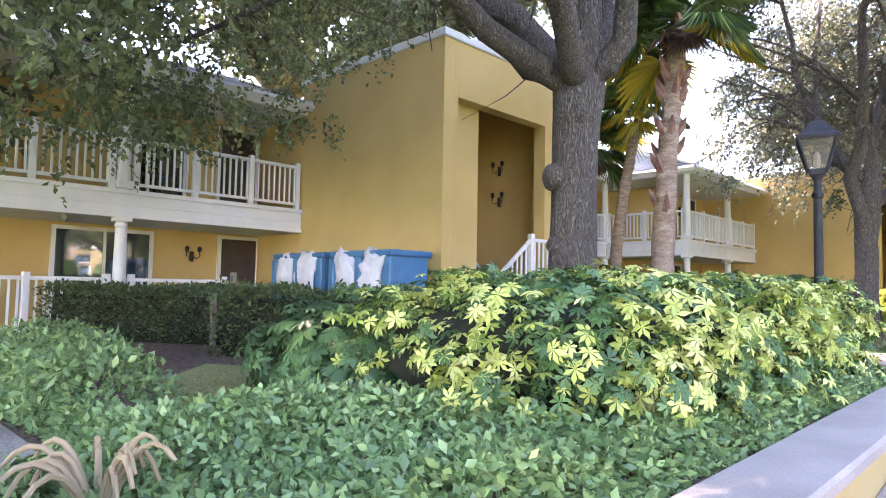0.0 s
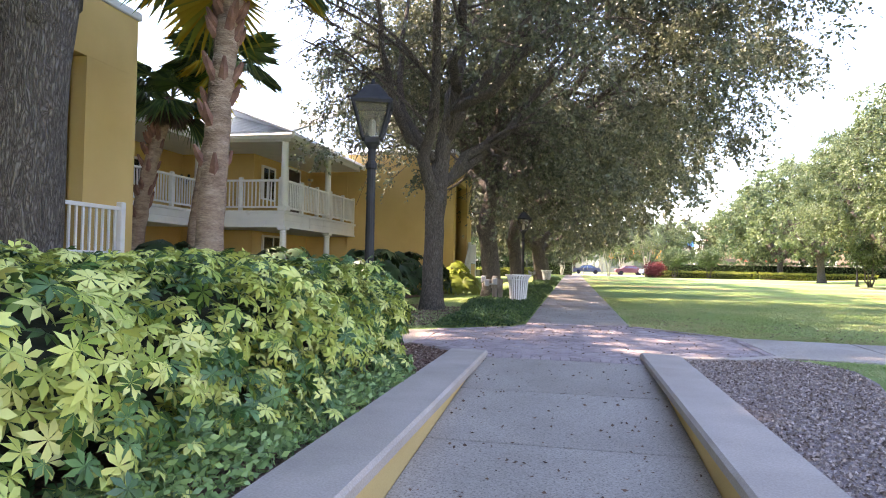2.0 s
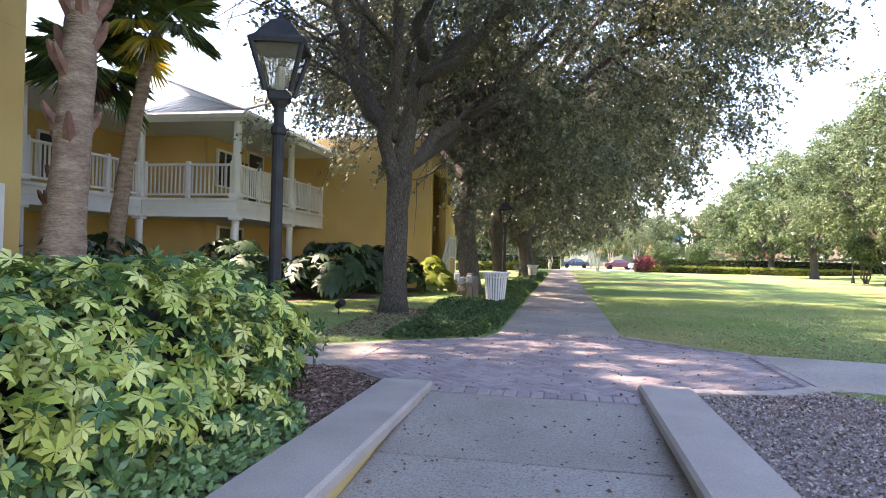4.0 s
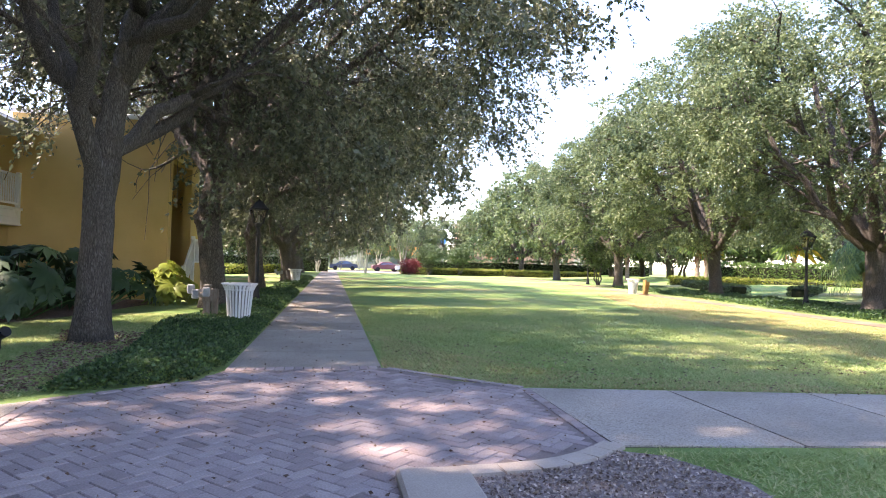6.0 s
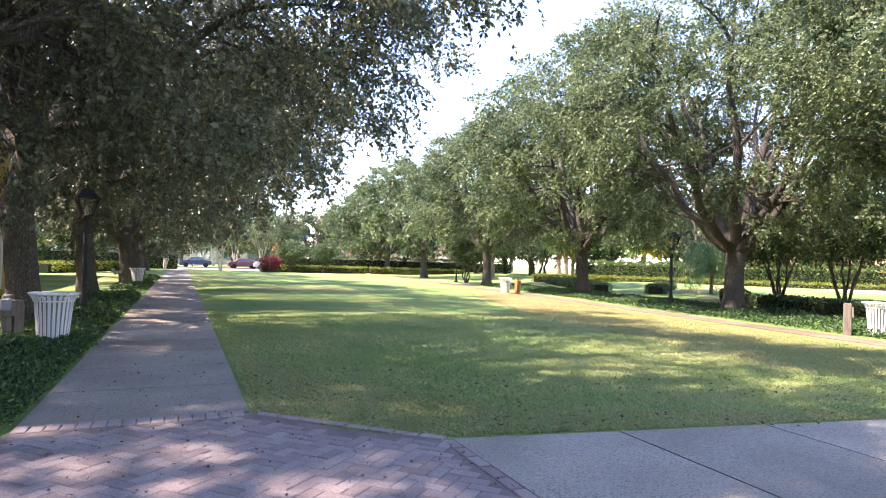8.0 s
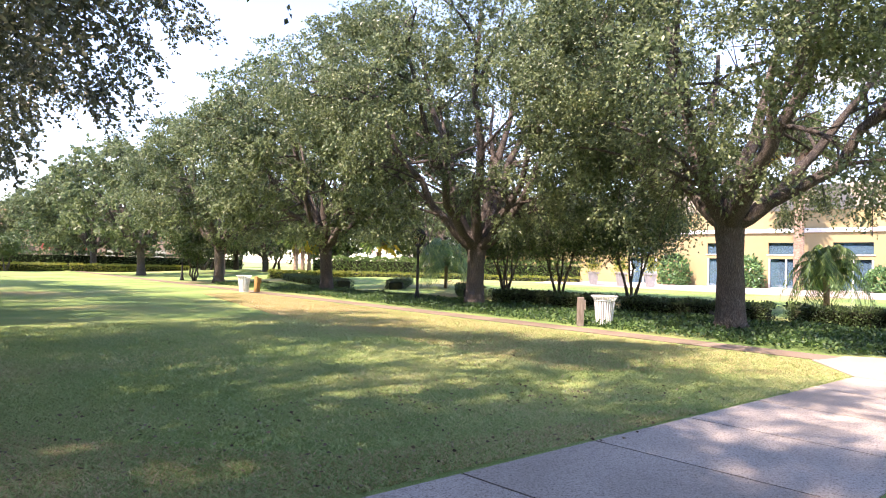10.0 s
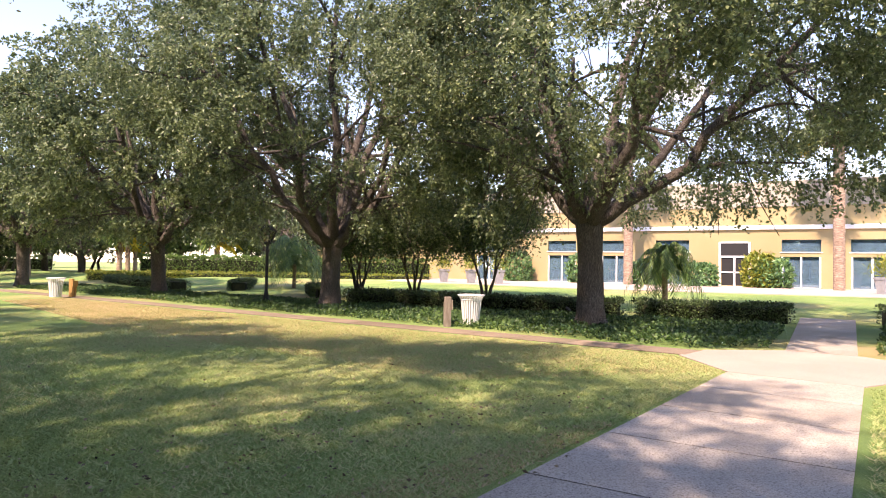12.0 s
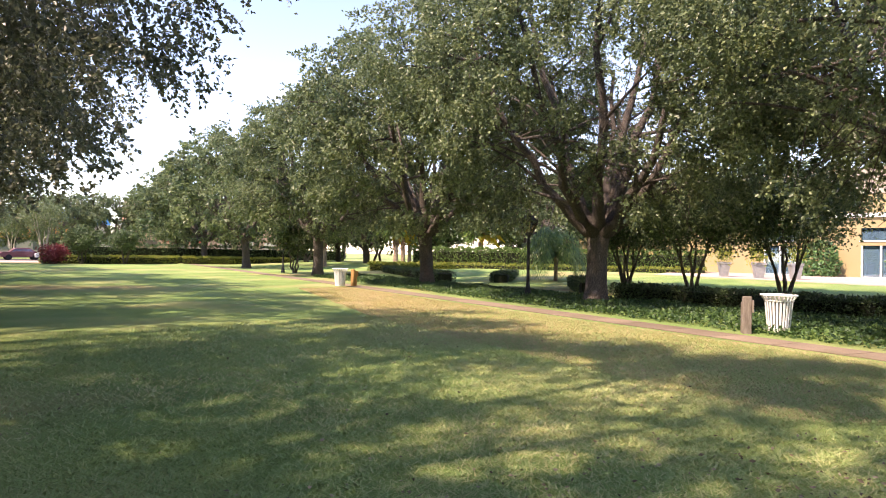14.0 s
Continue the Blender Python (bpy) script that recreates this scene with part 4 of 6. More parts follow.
def cover_bed(name, poly, n, h0, h1, size, material, label, category, rng, z=0.0, kind="stuff"):
    """Low planting: leaves on a lumpy cushion, thinning to the soil at its rim."""
    p = scatter(poly, n, rng)
    edge = np.full(len(p), 9.0)
    m = len(poly)
    for i in range(m):
        a, b = np.array(poly[i]), np.array(poly[(i + 1) % m])
        t = np.clip(((p - a) @ (b - a)) / max((b - a) @ (b - a), 1e-9), 0, 1)
        edge = np.minimum(edge, np.linalg.norm(p - a - t[:, None] * (b - a), axis=1))
    top = (h0 + (h1 - h0) * hump(p[:, 0], p[:, 1])) * np.clip(edge / 0.22 + 0.15, 0, 1)
    zz = z + top * np.sqrt(rng.uniform(0.12, 1, n))
    pos = np.column_stack([p + rng.normal(0, 0.02, (n, 2)), zz])
    d = rng.normal(size=(n, 3)) * [1, 1, 0.5] + [0, 0, 0.35]
    L = size * rng.uniform(0.7, 1.3, n)
    ob = link_mesh(name, leaf_mesh(name, pos, d, L, L * 0.55, rng, 0.15), material)
    return tagged(ob, label, category, kind=kind)


def shell_points(x0, x1, y0, y1, z0, z1, n, rng, power=3.0, lump=0.12):
    """Points near the surface of a rounded block, with lumps, and the way out of it."""
    c = np.array([(x0 + x1) / 2, (y0 + y1) / 2, (z0 + z1) / 2])
    h = np.array([(x1 - x0) / 2, (y1 - y0) / 2, (z1 - z0) / 2])
    d = unit(rng.normal(size=(n, 3)) / h[None] ** 0.15)
    s = 1 / (np.abs(d) ** power).sum(1) ** (1 / power)
    q = d * s[:, None]
    r = rng.uniform(0.6, 1.0, n) ** 0.5 * (1 + lump * np.sin(q[:, 0] * h[0] * 4 + q[:, 2] * 3) * np.sin(q[:, 1] * h[1] * 3.3 + q[:, 2] * 4))
    nor = unit(np.sign(q) * np.abs(q) ** (power - 1) / h)
    pos = c + q * h * r[:, None]
    return pos, nor


def hedge(name, p, q, width, height, n, material, label, rng, size=0.07, z=0.0, category="hedge", group=""):
    """Clipped hedge from p to q: a woody core painted as dark as the shade inside, under a coat of leaves."""
    p, q = Vector(p), Vector(q)
    L = (q - p).length
    e = thing(name, p.x, p.y, z, math.degrees(math.atan2(q.y - p.y, q.x - p.x)), label, category, group)
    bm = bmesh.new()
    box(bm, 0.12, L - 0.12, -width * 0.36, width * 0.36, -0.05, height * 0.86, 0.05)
    part("core", bm, CORESHADE, e)
    u = rng.random(n)
    s = rng.random(n)
    fx = rng.uniform(0, L, n)
    lump = 0.06 * np.sin(fx * 3.1) + 0.05 * np.sin(fx * 7.3 + 1)
    top = s < width / (width + 2 * height)
    yy = np.where(top, rng.uniform(-0.5, 0.5, n) * width, np.sign(rng.random(n) - 0.5) * width * 0.5 * (1 + lump))
    zz = np.where(top, height * (1 + lump * 0.7), rng.uniform(0.06, 1, n) * height)
    pos = np.column_stack([fx, yy, zz]) + rng.normal(0, 0.035, (n, 3)) - np.column_stack([u * 0, np.sign(yy) * u * 0.08 * ~top, u * 0.08 * top])
    d = np.column_stack([rng.normal(0, 0.6, n), np.where(top, 0, np.sign(yy)), np.where(top, 1, 0.3)]) + rng.normal(0, 0.6, (n, 3))
    ll = size * rng.uniform(0.7, 1.3, n)
    link_mesh("foliage", leaf_mesh("foliage", pos, d, ll, ll * 0.5, rng), material, e)
    return e


rng = np.random.default_rng(5)
# near black: the shade in the gaps between leaves, put into the core's colour
CORESHADE = surface("hedge_core_shade", [(0.3, (0.012, 0.016, 0.008)), (0.7, (0.03, 0.035, 0.015))], 8, 40, 1.0, 0.5)

# big variegated shrub beside the ramp
shrub = thing("variegated_shrub", -3.1, 7.4, 0, 0, "large umbrella shrub with cream-yellow and green leaves", "shrub")
# inner block coloured near black for the shade behind the leaves
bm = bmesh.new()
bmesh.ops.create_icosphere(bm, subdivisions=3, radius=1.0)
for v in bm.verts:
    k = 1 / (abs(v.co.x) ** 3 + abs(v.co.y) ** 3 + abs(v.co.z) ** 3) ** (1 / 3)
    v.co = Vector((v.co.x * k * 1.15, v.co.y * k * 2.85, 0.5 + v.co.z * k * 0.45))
part("core", bm, CORESHADE, shrub)
pos, nor = shell_points(-4.5, -1.5, 4.4, 11.05, -0.4, 1.15, 14500, rng, power=5.0, lump=0.09)
k = pos[:, 2] > 0.12
pos, nor = pos[k] - [-3.1, 7.4, 0], nor[k]
green = (hump(pos[:, 0] * 0.9 + 0.5, pos[:, 1] * 0.8 + 2.0, 0.9) > 0.85) | (pos[:, 0] < -0.75)
green |= (pos[:, 2] < 0.55) & (rng.random(len(pos)) < 0.25)
green &= rng.random(len(pos)) < 0.85
for msk, mt, nm in ((~green, VARIEG, "variegated_foliage"), (green, SCHEFF, "green_foliage")):
    n = int(msk.sum())
    me = palmate_mesh(nm, pos[msk], nor[msk] * 0.7 + rng.normal(0, 0.45, (n, 3)) + [0, 0, 0.55], rng.uniform(0.06, 0.092, n), rng, 7)
    link_mesh(nm, me, mt, shrub)
for i in range(7):
    bm = bmesh.new()
    a = rng.uniform(-2.3, 2.3)
    tube(bm, [(rng.uniform(-0.3, 0.7), a, -0.05), (rng.uniform(-0.3, 0.8), a + 0.1, 0.5), (rng.uniform(-0.3, 0.9), a + 0.2, 0.95)], [0.03, 0.025, 0.015], 6)
    part("stem", bm, BARK, shrub)
sh2 = thing("umbrella_shrub", -4.6, 5.1, 0, 0, "dark green umbrella shrub at the end of the bed", "shrub")
pos, nor = shell_points(-0.95, 0.9, -0.8, 1.2, -0.3, 0.85, 1100, rng)
k = pos[:, 2] > 0.05
link_mesh("foliage", palmate_mesh("foliage", pos[k], nor[k] + [0, 0, 0.5], rng.uniform(0.09, 0.14, k.sum()), rng, 8), SCHEFF, sh2)
for x, y, s, nm in ((-6.6, 9.6, 1.0, "umbrella_shrub"), (-5.6, 10.9, 0.9, "umbrella_shrub"), (-6.2, 12.6, 0.9, "umbrella_shrub")):
    copy_thing(sh2, pose(x, y, 0, 0, 0, 70 * x) @ Matrix.Diagonal((s, s, s, 1)))

cover_bed("groundcover_bed", [(-1.43, -0.5), (-1.43, 9.9), (-1.65, 10.0), (-1.9, 4.8), (-3.5, 4.2), (-4.1, 3.2), (-5.4, 3.1), (-7.0, 3.7), (-9.4, 4.4), (-10.5, 3.2), (-9.5, 2.75), (-3.6, 2.7), (-2.9, 1.0), (-2.7, -0.5)], 64000, 0.16, 0.40, 0.06, COVER, "low bed of glossy green shrubs with a few red blooms", "groundcover", rng)
for i, (x, y, r) in enumerate(((-5.0, 3.1, 0.5), (-6.5, 3.4, 0.55), (-8.4, 3.7, 0.6))):
    pos, nor = shell_points(x - r, x + r, y - r, y + r, -0.3, 0.52, 1700, rng, lump=0.1)
    pos = pos[pos[:, 2] > 0.05]
    n = len(pos)
    e = thing("low_shrub", 0, 0, 0, 0, "rounded low green shrub in the bed", "shrub", "low shrubs in the bed")
    bm = bmesh.new()
    tube(bm, [(x, y, -0.05), (x + 0.03, y, 0.2), (x + 0.1, y + 0.05, 0.42)], [0.02, 0.016, 0.01], 6)
    part("stem", bm, BARK, e)
    link_mesh("foliage", leaf_mesh("foliage", pos, rng.normal(size=(n, 3)) + [0, 0, 0.5], rng.uniform(0.06, 0.11, n), rng.uniform(0.03, 0.05, n), rng), COVER, e)
JB = [[(-2.3, 14.75), (-1.05, 15.4), (-0.82, 16.3), (-0.82, 24.4), (-2.5, 24.4), (-2.7, 20.2), (-2.2, 17.0)], [(-0.84, 25.4), (-0.84, 36), (-2.3, 36), (-2.5, 25.6)], [(-0.84, 40), (-0.84, 58), (-2.2, 58), (-2.3, 40)]]
for i, (poly, n) in enumerate(zip(JB, (52000, 16000, 10000))):
    cover_bed("jasmine_bed", poly, n, 0.14, 0.24, 0.05 + 0.025 * i, JASMINE, "dense low bed of dark green jasmine", "groundcover", rng)
cover_bed("jasmine_bed_east", [(15.5, 14.6), (16.5, 13.2), (22.5, 13.0), (22.2, 20), (21.8, 27), (23, 36), (24.5, 52), (21, 52), (17.9, 32), (16.4, 21)], 60000, 0.06, 0.2, 0.10, JASMINE, "green groundcover under the oaks", "groundcover", rng)
cover_bed("jasmine_bed_south", [(16.4, 11.2), (25, 10.4), (25, 4), (17, 4)], 12000, 0.06, 0.2, 0.10, JASMINE, "green groundcover beside the terrace walk", "groundcover", rng)

hg = "dark clipped hedge in a mulch bed"
hedge("hedge", (-12.6, 4.9), (-9.75, 6.75), 0.95, 0.86, 8000, HEDGE, hg, rng, 0.075)
hedge("hedge", (-8.6, 5.9), (-6.6, 7.6), 1.0, 0.9, 6000, HEDGE, hg, rng, 0.075)
for p, q in (((24.4, 12.9), (23.3, 17.5)), ((23.2, 17.9), (22.6, 23.0)), ((22.5, 23.5), (23.2, 29.5)), ((25.2, 10.4), (26.3, 5.0)), ((24.0, 31.5), (28.5, 36.0)), ((27.5, 41), (33, 46)), ((25.5, 43.5), (30, 57))):
    hedge("low_hedge", p, q, 1.1, 0.55, 6000, HEDGE, "low clipped dark green hedge in the bed", rng, 0.1, 0.0, "hedge", "low hedges")
for x, y, r in ((-9.2, 6.35, 0), (-9.5, 6.2, 8)):
    e = thing("wooden_stake", x, y, 0, 0, "weathered wooden stake between hedges", "stake", "stakes")
    boxed("stake", (-0.04, 0.04, -0.04, 0.04, -0.1, 1.15 - 0.04 * r), WOOD, e, bevel=0.01)
hedge("lime_shrub", (-9.2, 15.6), (-5.9, 17.3), 1.0, 0.95, 7000, LIME, "yellow-green clipped shrub before the balcony", rng, 0.06, 0.0, "shrub")
for p, q in (((9, 86.5), (22, 87.5)), ((22.5, 87.5), (34, 84)), ((30, 60), (36, 56)), ((-9, 64), (-3.5, 84))):
    hedge("lime_hedge", p, q, 1.4, 0.75, 6000, LIME, "low yellow-green flowering hedge", rng, 0.16, 0.0, "hedge", "lime hedges")
for p, q in (((11, 93), (45, 92)), ((-30, 90), (0.2, 91)), ((48, 72), (62, 62)), ((62, 50), (66, 34))):
    hedge("tall_hedge", p, q, 1.6, 2.0, 9000, HEDGE, "tall clipped dark hedge at the garden's edge", rng, 0.22, 0.0, "hedge", "tall hedges")


hedge("tall_hedge", (36, 62), (51, 42), 1.6, 1.9, 12000, leafy("fresh_hedge_leaf", [(0.0, (0.06, 0.12, 0.03)), (1.0, (0.16, 0.26, 0.06))]), "tall bright green clipped hedge", rng, 0.2, 0.2, "hedge", "tall hedges")
hedge("lime_hedge", (34.5, 58.5), (48.5, 40.5), 1.2, 0.6, 6000, LIME, "low yellow-green flowering hedge", rng, 0.16, 0.2, "hedge", "lime hedges")


# ---- palms ----
def fan_palm(x, y, h, r0, lean, seed, label, fronds=26, dead=10, size=1.0, boots=True, yellow=0.12):
    rng = np.random.default_rng(seed)
    pyr = random.Random(seed)
    e = thing("fan_palm", x, y, 0, 0, label, "palm tree", "fan palms")
    bm = bmesh.new()
    n = 26
    t = np.linspace(0, 1, n)
    pts = [Vector((lean[0] * s * s, lean[1] * s * s, h * s - 0.1)) for s in t]
    rad = r0 * (1.15 - 0.35 * t) * (1 + 0.05 * np.sin(np.arange(n) * 2.4))
    tube(bm, pts, rad, 12, True, 0.06, pyr)
    part("trunk", bm, PALMBARK, e, "ringed brown palm trunk", smooth=True)
    top = pts[-1]
    if boots:
        for k in range(46):
            z = rng.uniform(0.4, 0.98)
            p = Vector((lean[0] * z * z, lean[1] * z * z, h * z))
            a = rng.uniform(0, 6.28)
            d = Vector((math.cos(a), math.sin(a), 0))
            bm = bmesh.new()
            rr = r0 * 0.95
            tube(bm, [p + d * rr * 0.7, p + d * (rr + 0.04) + Vector((0, 0, 0.12)), p + d * (rr + 0.1) + Vector((0, 0, 0.26))], [0.07, 0.055, 0.02], 5)
            part("leaf_base", bm, BOOT, e)
    for k in range(fronds + dead):
        isdead = k >= fronds
        a = rng.uniform(0, 6.28)
        el = rng.uniform(-1.35, -0.7) if isdead else rng.uniform(-0.65, 1.25)
        mat = PALMDEAD if isdead else (PALMYELLOW if el < -0.2 and rng.random() < yellow * 3 else PALMLEAF)
        stalk = size * (0.35 if isdead else rng.uniform(0.55, 0.9))
        d = np.array([math.cos(a) * math.cos(el), math.sin(a) * math.cos(el), math.sin(el)])
        c = np.array(top) + d * stalk
        side = unit(np.cross(d, [0, 0, 1.0]))
        up = np.cross(side, d)
        fr = 30
        L = size * (0.45 if isdead else rng.uniform(0.75, 1.0))
        vs, fs = [], []
        for i in range(fr):
            th = -2.1 + 4.2 * i / (fr - 1)
            w = 4.2 / fr * 0.5
            dd = d * math.cos(th) + side * math.sin(th)
            sd = -d * math.sin(th) + side * math.cos(th)
            ll = L * (0.75 + 0.25 * math.cos(th))
            pm = c + dd * ll * 0.46 + up * (0.10 + 0.02 * (i % 2)) * L - np.array([0, 0, 0.10 * L])
            pt = c + dd * ll - np.array([0, 0, (0.42 if not isdead else 0.2) * ll * rng.uniform(0.7, 1.2)])
            o = len(vs)
            vs += [c, pm + sd * w * ll * 0.36, pt, pm - sd * w * ll * 0.36]
            fs += [(o, o + 1, o + 2), (o, o + 2, o + 3)]
        fo = link_mesh("frond", arrays_mesh("frond", np.array(vs), np.array(fs)), mat, e, "yellowing fan frond" if mat is PALMYELLOW else "")
        bm = bmesh.new()
        tube(bm, [top, Vector(np.array(top) * 0.4 + c * 0.6) + Vector((0, 0, 0.04)), Vector(c)], [0.025, 0.018, 0.012], 4, False)
        part("stalk", bm, mat, fo)
    return e


fan_palm(-4.72, 11.46, 5.5, 0.175, (0.35, 0.0), 31, "tall fan palm with shaggy red-brown trunk", 30, 4)
fan_palm(-9.1, 17.8, 6.1, 0.16, (0.7, 0.3), 32, "slender grey-trunked fan palm near the balcony", 24, 3, yellow=0.2, boots=False)
fan_palm(-10.6, 17.6, 5.2, 0.19, (0.9, 0.1), 33, "leaning fan palm with a skirt of dead fronds", 18, 26)
sab = fan_palm(34, 62, 4.2, 0.2, (0.2, 0.1), 34, "small sabal palm with drooping light fronds", 22, 6, 1.5, True, 0.2)
for x, y in ((37.5, 66), (41, 70), (31, 70), (44, 62)):
    copy_thing(sab, pose(x, y, 0, 0, 0, 40 * x))


def feather_palm(x, y, z, h, seed, label, n=34, L=1.5):
    rng = np.random.default_rng(seed)
    e = thing("date_palm", x, y, z, 0, label, "palm tree", "small date palms")
    bm = bmesh.new()
    tube(bm, [(0, 0, -0.1), (0.02, 0, h * 0.5), (0.05, 0.02, h)], [0.12, 0.1, 0.13], 10)
    part("trunk", bm, PALMBARK, e)
    for k in range(n):
        a, el = rng.uniform(0, 6.28), rng.uniform(0.0, 1.45)
        d = np.array([math.cos(a), math.sin(a), 0])
        sp = bez((0.05, 0, h), np.array([0, 0, h]) + d * L * 0.5 * math.cos(el) + [0, 0, L * 1.15 * math.sin(el)], np.array([0, 0, h]) + d * L * (0.52 + 0.36 * math.cos(el)) * rng.uniform(0.75, 1.1) + [0, 0, L * (1.25 * math.sin(el) - 0.95 + rng.uniform(-0.2, 0.15))], 22)
        vs, fs = [], []
        for i in range(1, 22):
            tng = unit(sp[i] - sp[i - 1])
            sd = unit(np.cross(tng, [0, 0, 1.0]))
            for s in (-1, 1):
                tip = sp[i] + (sd * s * rng.uniform(0.12, 0.22) + tng * 0.12 - np.array([0, 0, rng.uniform(0.12, 0.26)])) * L / 1.4
                o = len(vs)
                vs += [sp[i] - tng * 0.025, tip, sp[i] + tng * 0.04]
                fs += [(o, o + 1, o + 2)]
        link_mesh("frond", arrays_mesh("frond", np.array(vs), np.array(fs)), PALMLEAF, e)
    return e


feather_palm(26.5, 17.1, 0, 1.6, 41, "small date palm with drooping feathery fronds in the hedge bed", 84, 1.65)
feather_palm(30.5, 39.5, 0.1, 1.5, 42, "bushy date palm behind the lamp post", 70, 2.6)


def philodendron(x, y, r, h, seed):
    rng = np.random.default_rng(seed)
    e = thing("philodendron", x, y, 0, 0, "sprawling philodendron with large dark cut leaves", "shrub", "philodendrons")
    n = 46
    for k in range(n):
        a, q = rng.uniform(0, 6.28), math.sqrt(rng.random())
        p = np.array([math.cos(a) * r * q, math.sin(a) * r * q, h * (1 - 0.6 * q * q) * rng.uniform(0.45, 1.0)])
        bm = bmesh.new()
        tube(bm, [(p[0] * 0.2, p[1] * 0.2, 0), Vector(p * [0.7, 0.7, 0.8]), Vector(p)], [0.018, 0.014, 0.01], 5, False)
        st = part("stalk", bm, SCHEFF, e)
        me = palmate_mesh("leaf", p[None], np.array([[p[0] * 0.5, p[1] * 0.5, 0.7]]) + rng.normal(0, 0.2, (1, 3)), np.array([rng.uniform(0.3, 0.5)]), rng, 11, 0.4)
        link_mesh("leaf", me, PHILO, st)
    return e


ph = philodendron(-7.0, 24.2, 1.5, 1.7, 51)
for x, y, r in ((-6.0, 22.6, 40), (-5.6, 26.0, 110), (-8.3, 21.6, 200), (-9.4, 17.0, 300), (-10.6, 19.3, 20)):
    copy_thing(ph, pose(x, y, 0, 0, 0, r))
fern = philodendron(-4.3, 27.8, 0.9, 1.3, 52)
for o in fern.children_recursive:
    if o.name.startswith("leaf"):
        o.data.materials.clear()
        o.data.materials.append(LIME)
tagged(fern, "light green broad-leaved plant at the tower's corner")


# ---- small trees ----
def multi_trunk(x, y, seed, h, crown_r, low, material, bark, label, leaves=14000, leafsize=0.13, stems=6, group="", flat=1.0):
    rng = np.random.default_rng(seed)
    e = thing("small_tree", x, y, 0, 0, label, "tree", group)
    for k in range(stems):
        a = 2 * math.pi * k / stems + rng.uniform(-0.3, 0.3)
        bm = bmesh.new()
        sp = bez((0.1 * math.cos(a), 0.1 * math.sin(a), -0.1), (0.3 * math.cos(a), 0.3 * math.sin(a), low * 0.7), (crown_r * 0.5 * math.cos(a), crown_r * 0.5 * math.sin(a), (low + h) / 2), 9)
        sp[2:-1] += rng.normal(0, 0.05, sp[2:-1].shape)
        tube(bm, [Vector(p) for p in sp], np.linspace(0.07, 0.025, 9), 7)
        part("stem", bm, bark, e)
    m = 70
    d = unit(rng.normal(size=(m, 3)))
    tips = np.array([0, 0, (low + h) / 2]) + d * [crown_r, crown_r, (h - low) / 2] * rng.uniform(0.4, 1.0, (m, 1))
    c = rng.integers(0, m, leaves)
    pos = tips[c] + rng.normal(size=(leaves, 3)) * 0.17 * crown_r * [1, 1, 0.6]
    L = leafsize * rng.uniform(0.7, 1.2, leaves)
    link_mesh("crown", leaf_mesh("crown", pos, rng.normal(size=(leaves, 3)), L, L * 0.5, rng), material, e)
    return e


PALEBARK = surface("pale_bark", [(0.3, (0.42, 0.36, 0.31)), (0.7, (0.58, 0.52, 0.46))], 4, 30, 0.9, 0.3)
lig = multi_trunk(28.4, 33.0, 61, 5.0, 2.7, 2.1, HEDGE, BARK, "multi-stemmed small tree with dense dark crown", 24000, 0.14, 6, "dark small trees")
for x, y in ((28.2, 29.4), (28.5, 25.6)):
    copy_thing(lig, pose(x, y, 0, 0, 0, x * 30 + y * 50) @ Matrix.Diagonal((1.05, 1.05, 1.05, 1)))
myr = multi_trunk(4.6, 86, 62, 6.5, 2.0, 3.0, OAKLEAF, PALEBARK, "crape myrtle with pale bare stems and thin crown", 5000, 0.16, 5, "crape myrtles")
for x, y in ((9.4, 88), (-1.2, 88), (-6, 93), (2.0, 115), (8.5, 118), (5.5, 124)):
    copy_thing(myr, pose(x, y, 0, 0, 0, x * 40))
rnd = multi_trunk(12.3, 85, 63, 3.6, 1.7, 1.4, HEDGE, BARK, "round dark clipped tree at the lawn's end", 6000, 0.2, 4, "round clipped trees")
for x, y, k in ((36, 84, 2.2), (42, 79, 2.4), (47, 73, 2.1), (54, 67, 2.3), (31, 95, 2.2), (59, 59, 2.0), (26, 99, 2.3), (65, 52, 2.2), (-14, 92, 2.2), (-9, 97, 1.8)):
    copy_thing(rnd, pose(x, y, -0.5, 0, 0, x * 37) @ Matrix.Diagonal((k * 1.2, k * 1.2, k, 1)))
for x, y in ((16.2, 85), (22.5, 58), (-3.8, 84)):
    copy_thing(rnd, pose(x, y, 0, 0, 0, x * 40))
rd = multi_trunk(9.8, 84, 64, 1.9, 1.3, 0.2, leafy("red_leaf", [(0.0, (0.12, 0.02, 0.03)), (1.0, (0.3, 0.05, 0.06))]), BARK, "dark red leafed shrub at the lawn's end", 2500, 0.2, 4)


# ---- distance ----
def far_hall(x, y, w, d, h, rz, material, label, bands=()):
    e = thing("far_building", x, y, 0, rz, label, "building", "buildings in the distance")
    boxed("wall", (-w / 2, w / 2, 0, d, 0, h), material, e)
    boxed("roof", (-w / 2 - 0.4, w / 2 + 0.4, -0.4, d + 0.4, h, h + 0.5), BEIGE, e)
    for i in range(int(w / 5)):
        boxed("window", (-w / 2 + 1.5 + 5 * i, -w / 2 + 4 + 5 * i, -0.06, 0.02, 1, 3.4), PANE, e)
    for x0, x1, z0, z1, m in bands:
        boxed("panel", (x0, x1, -0.2, 0.0, z0, z1), m, e, "bright coloured panel")
    return e


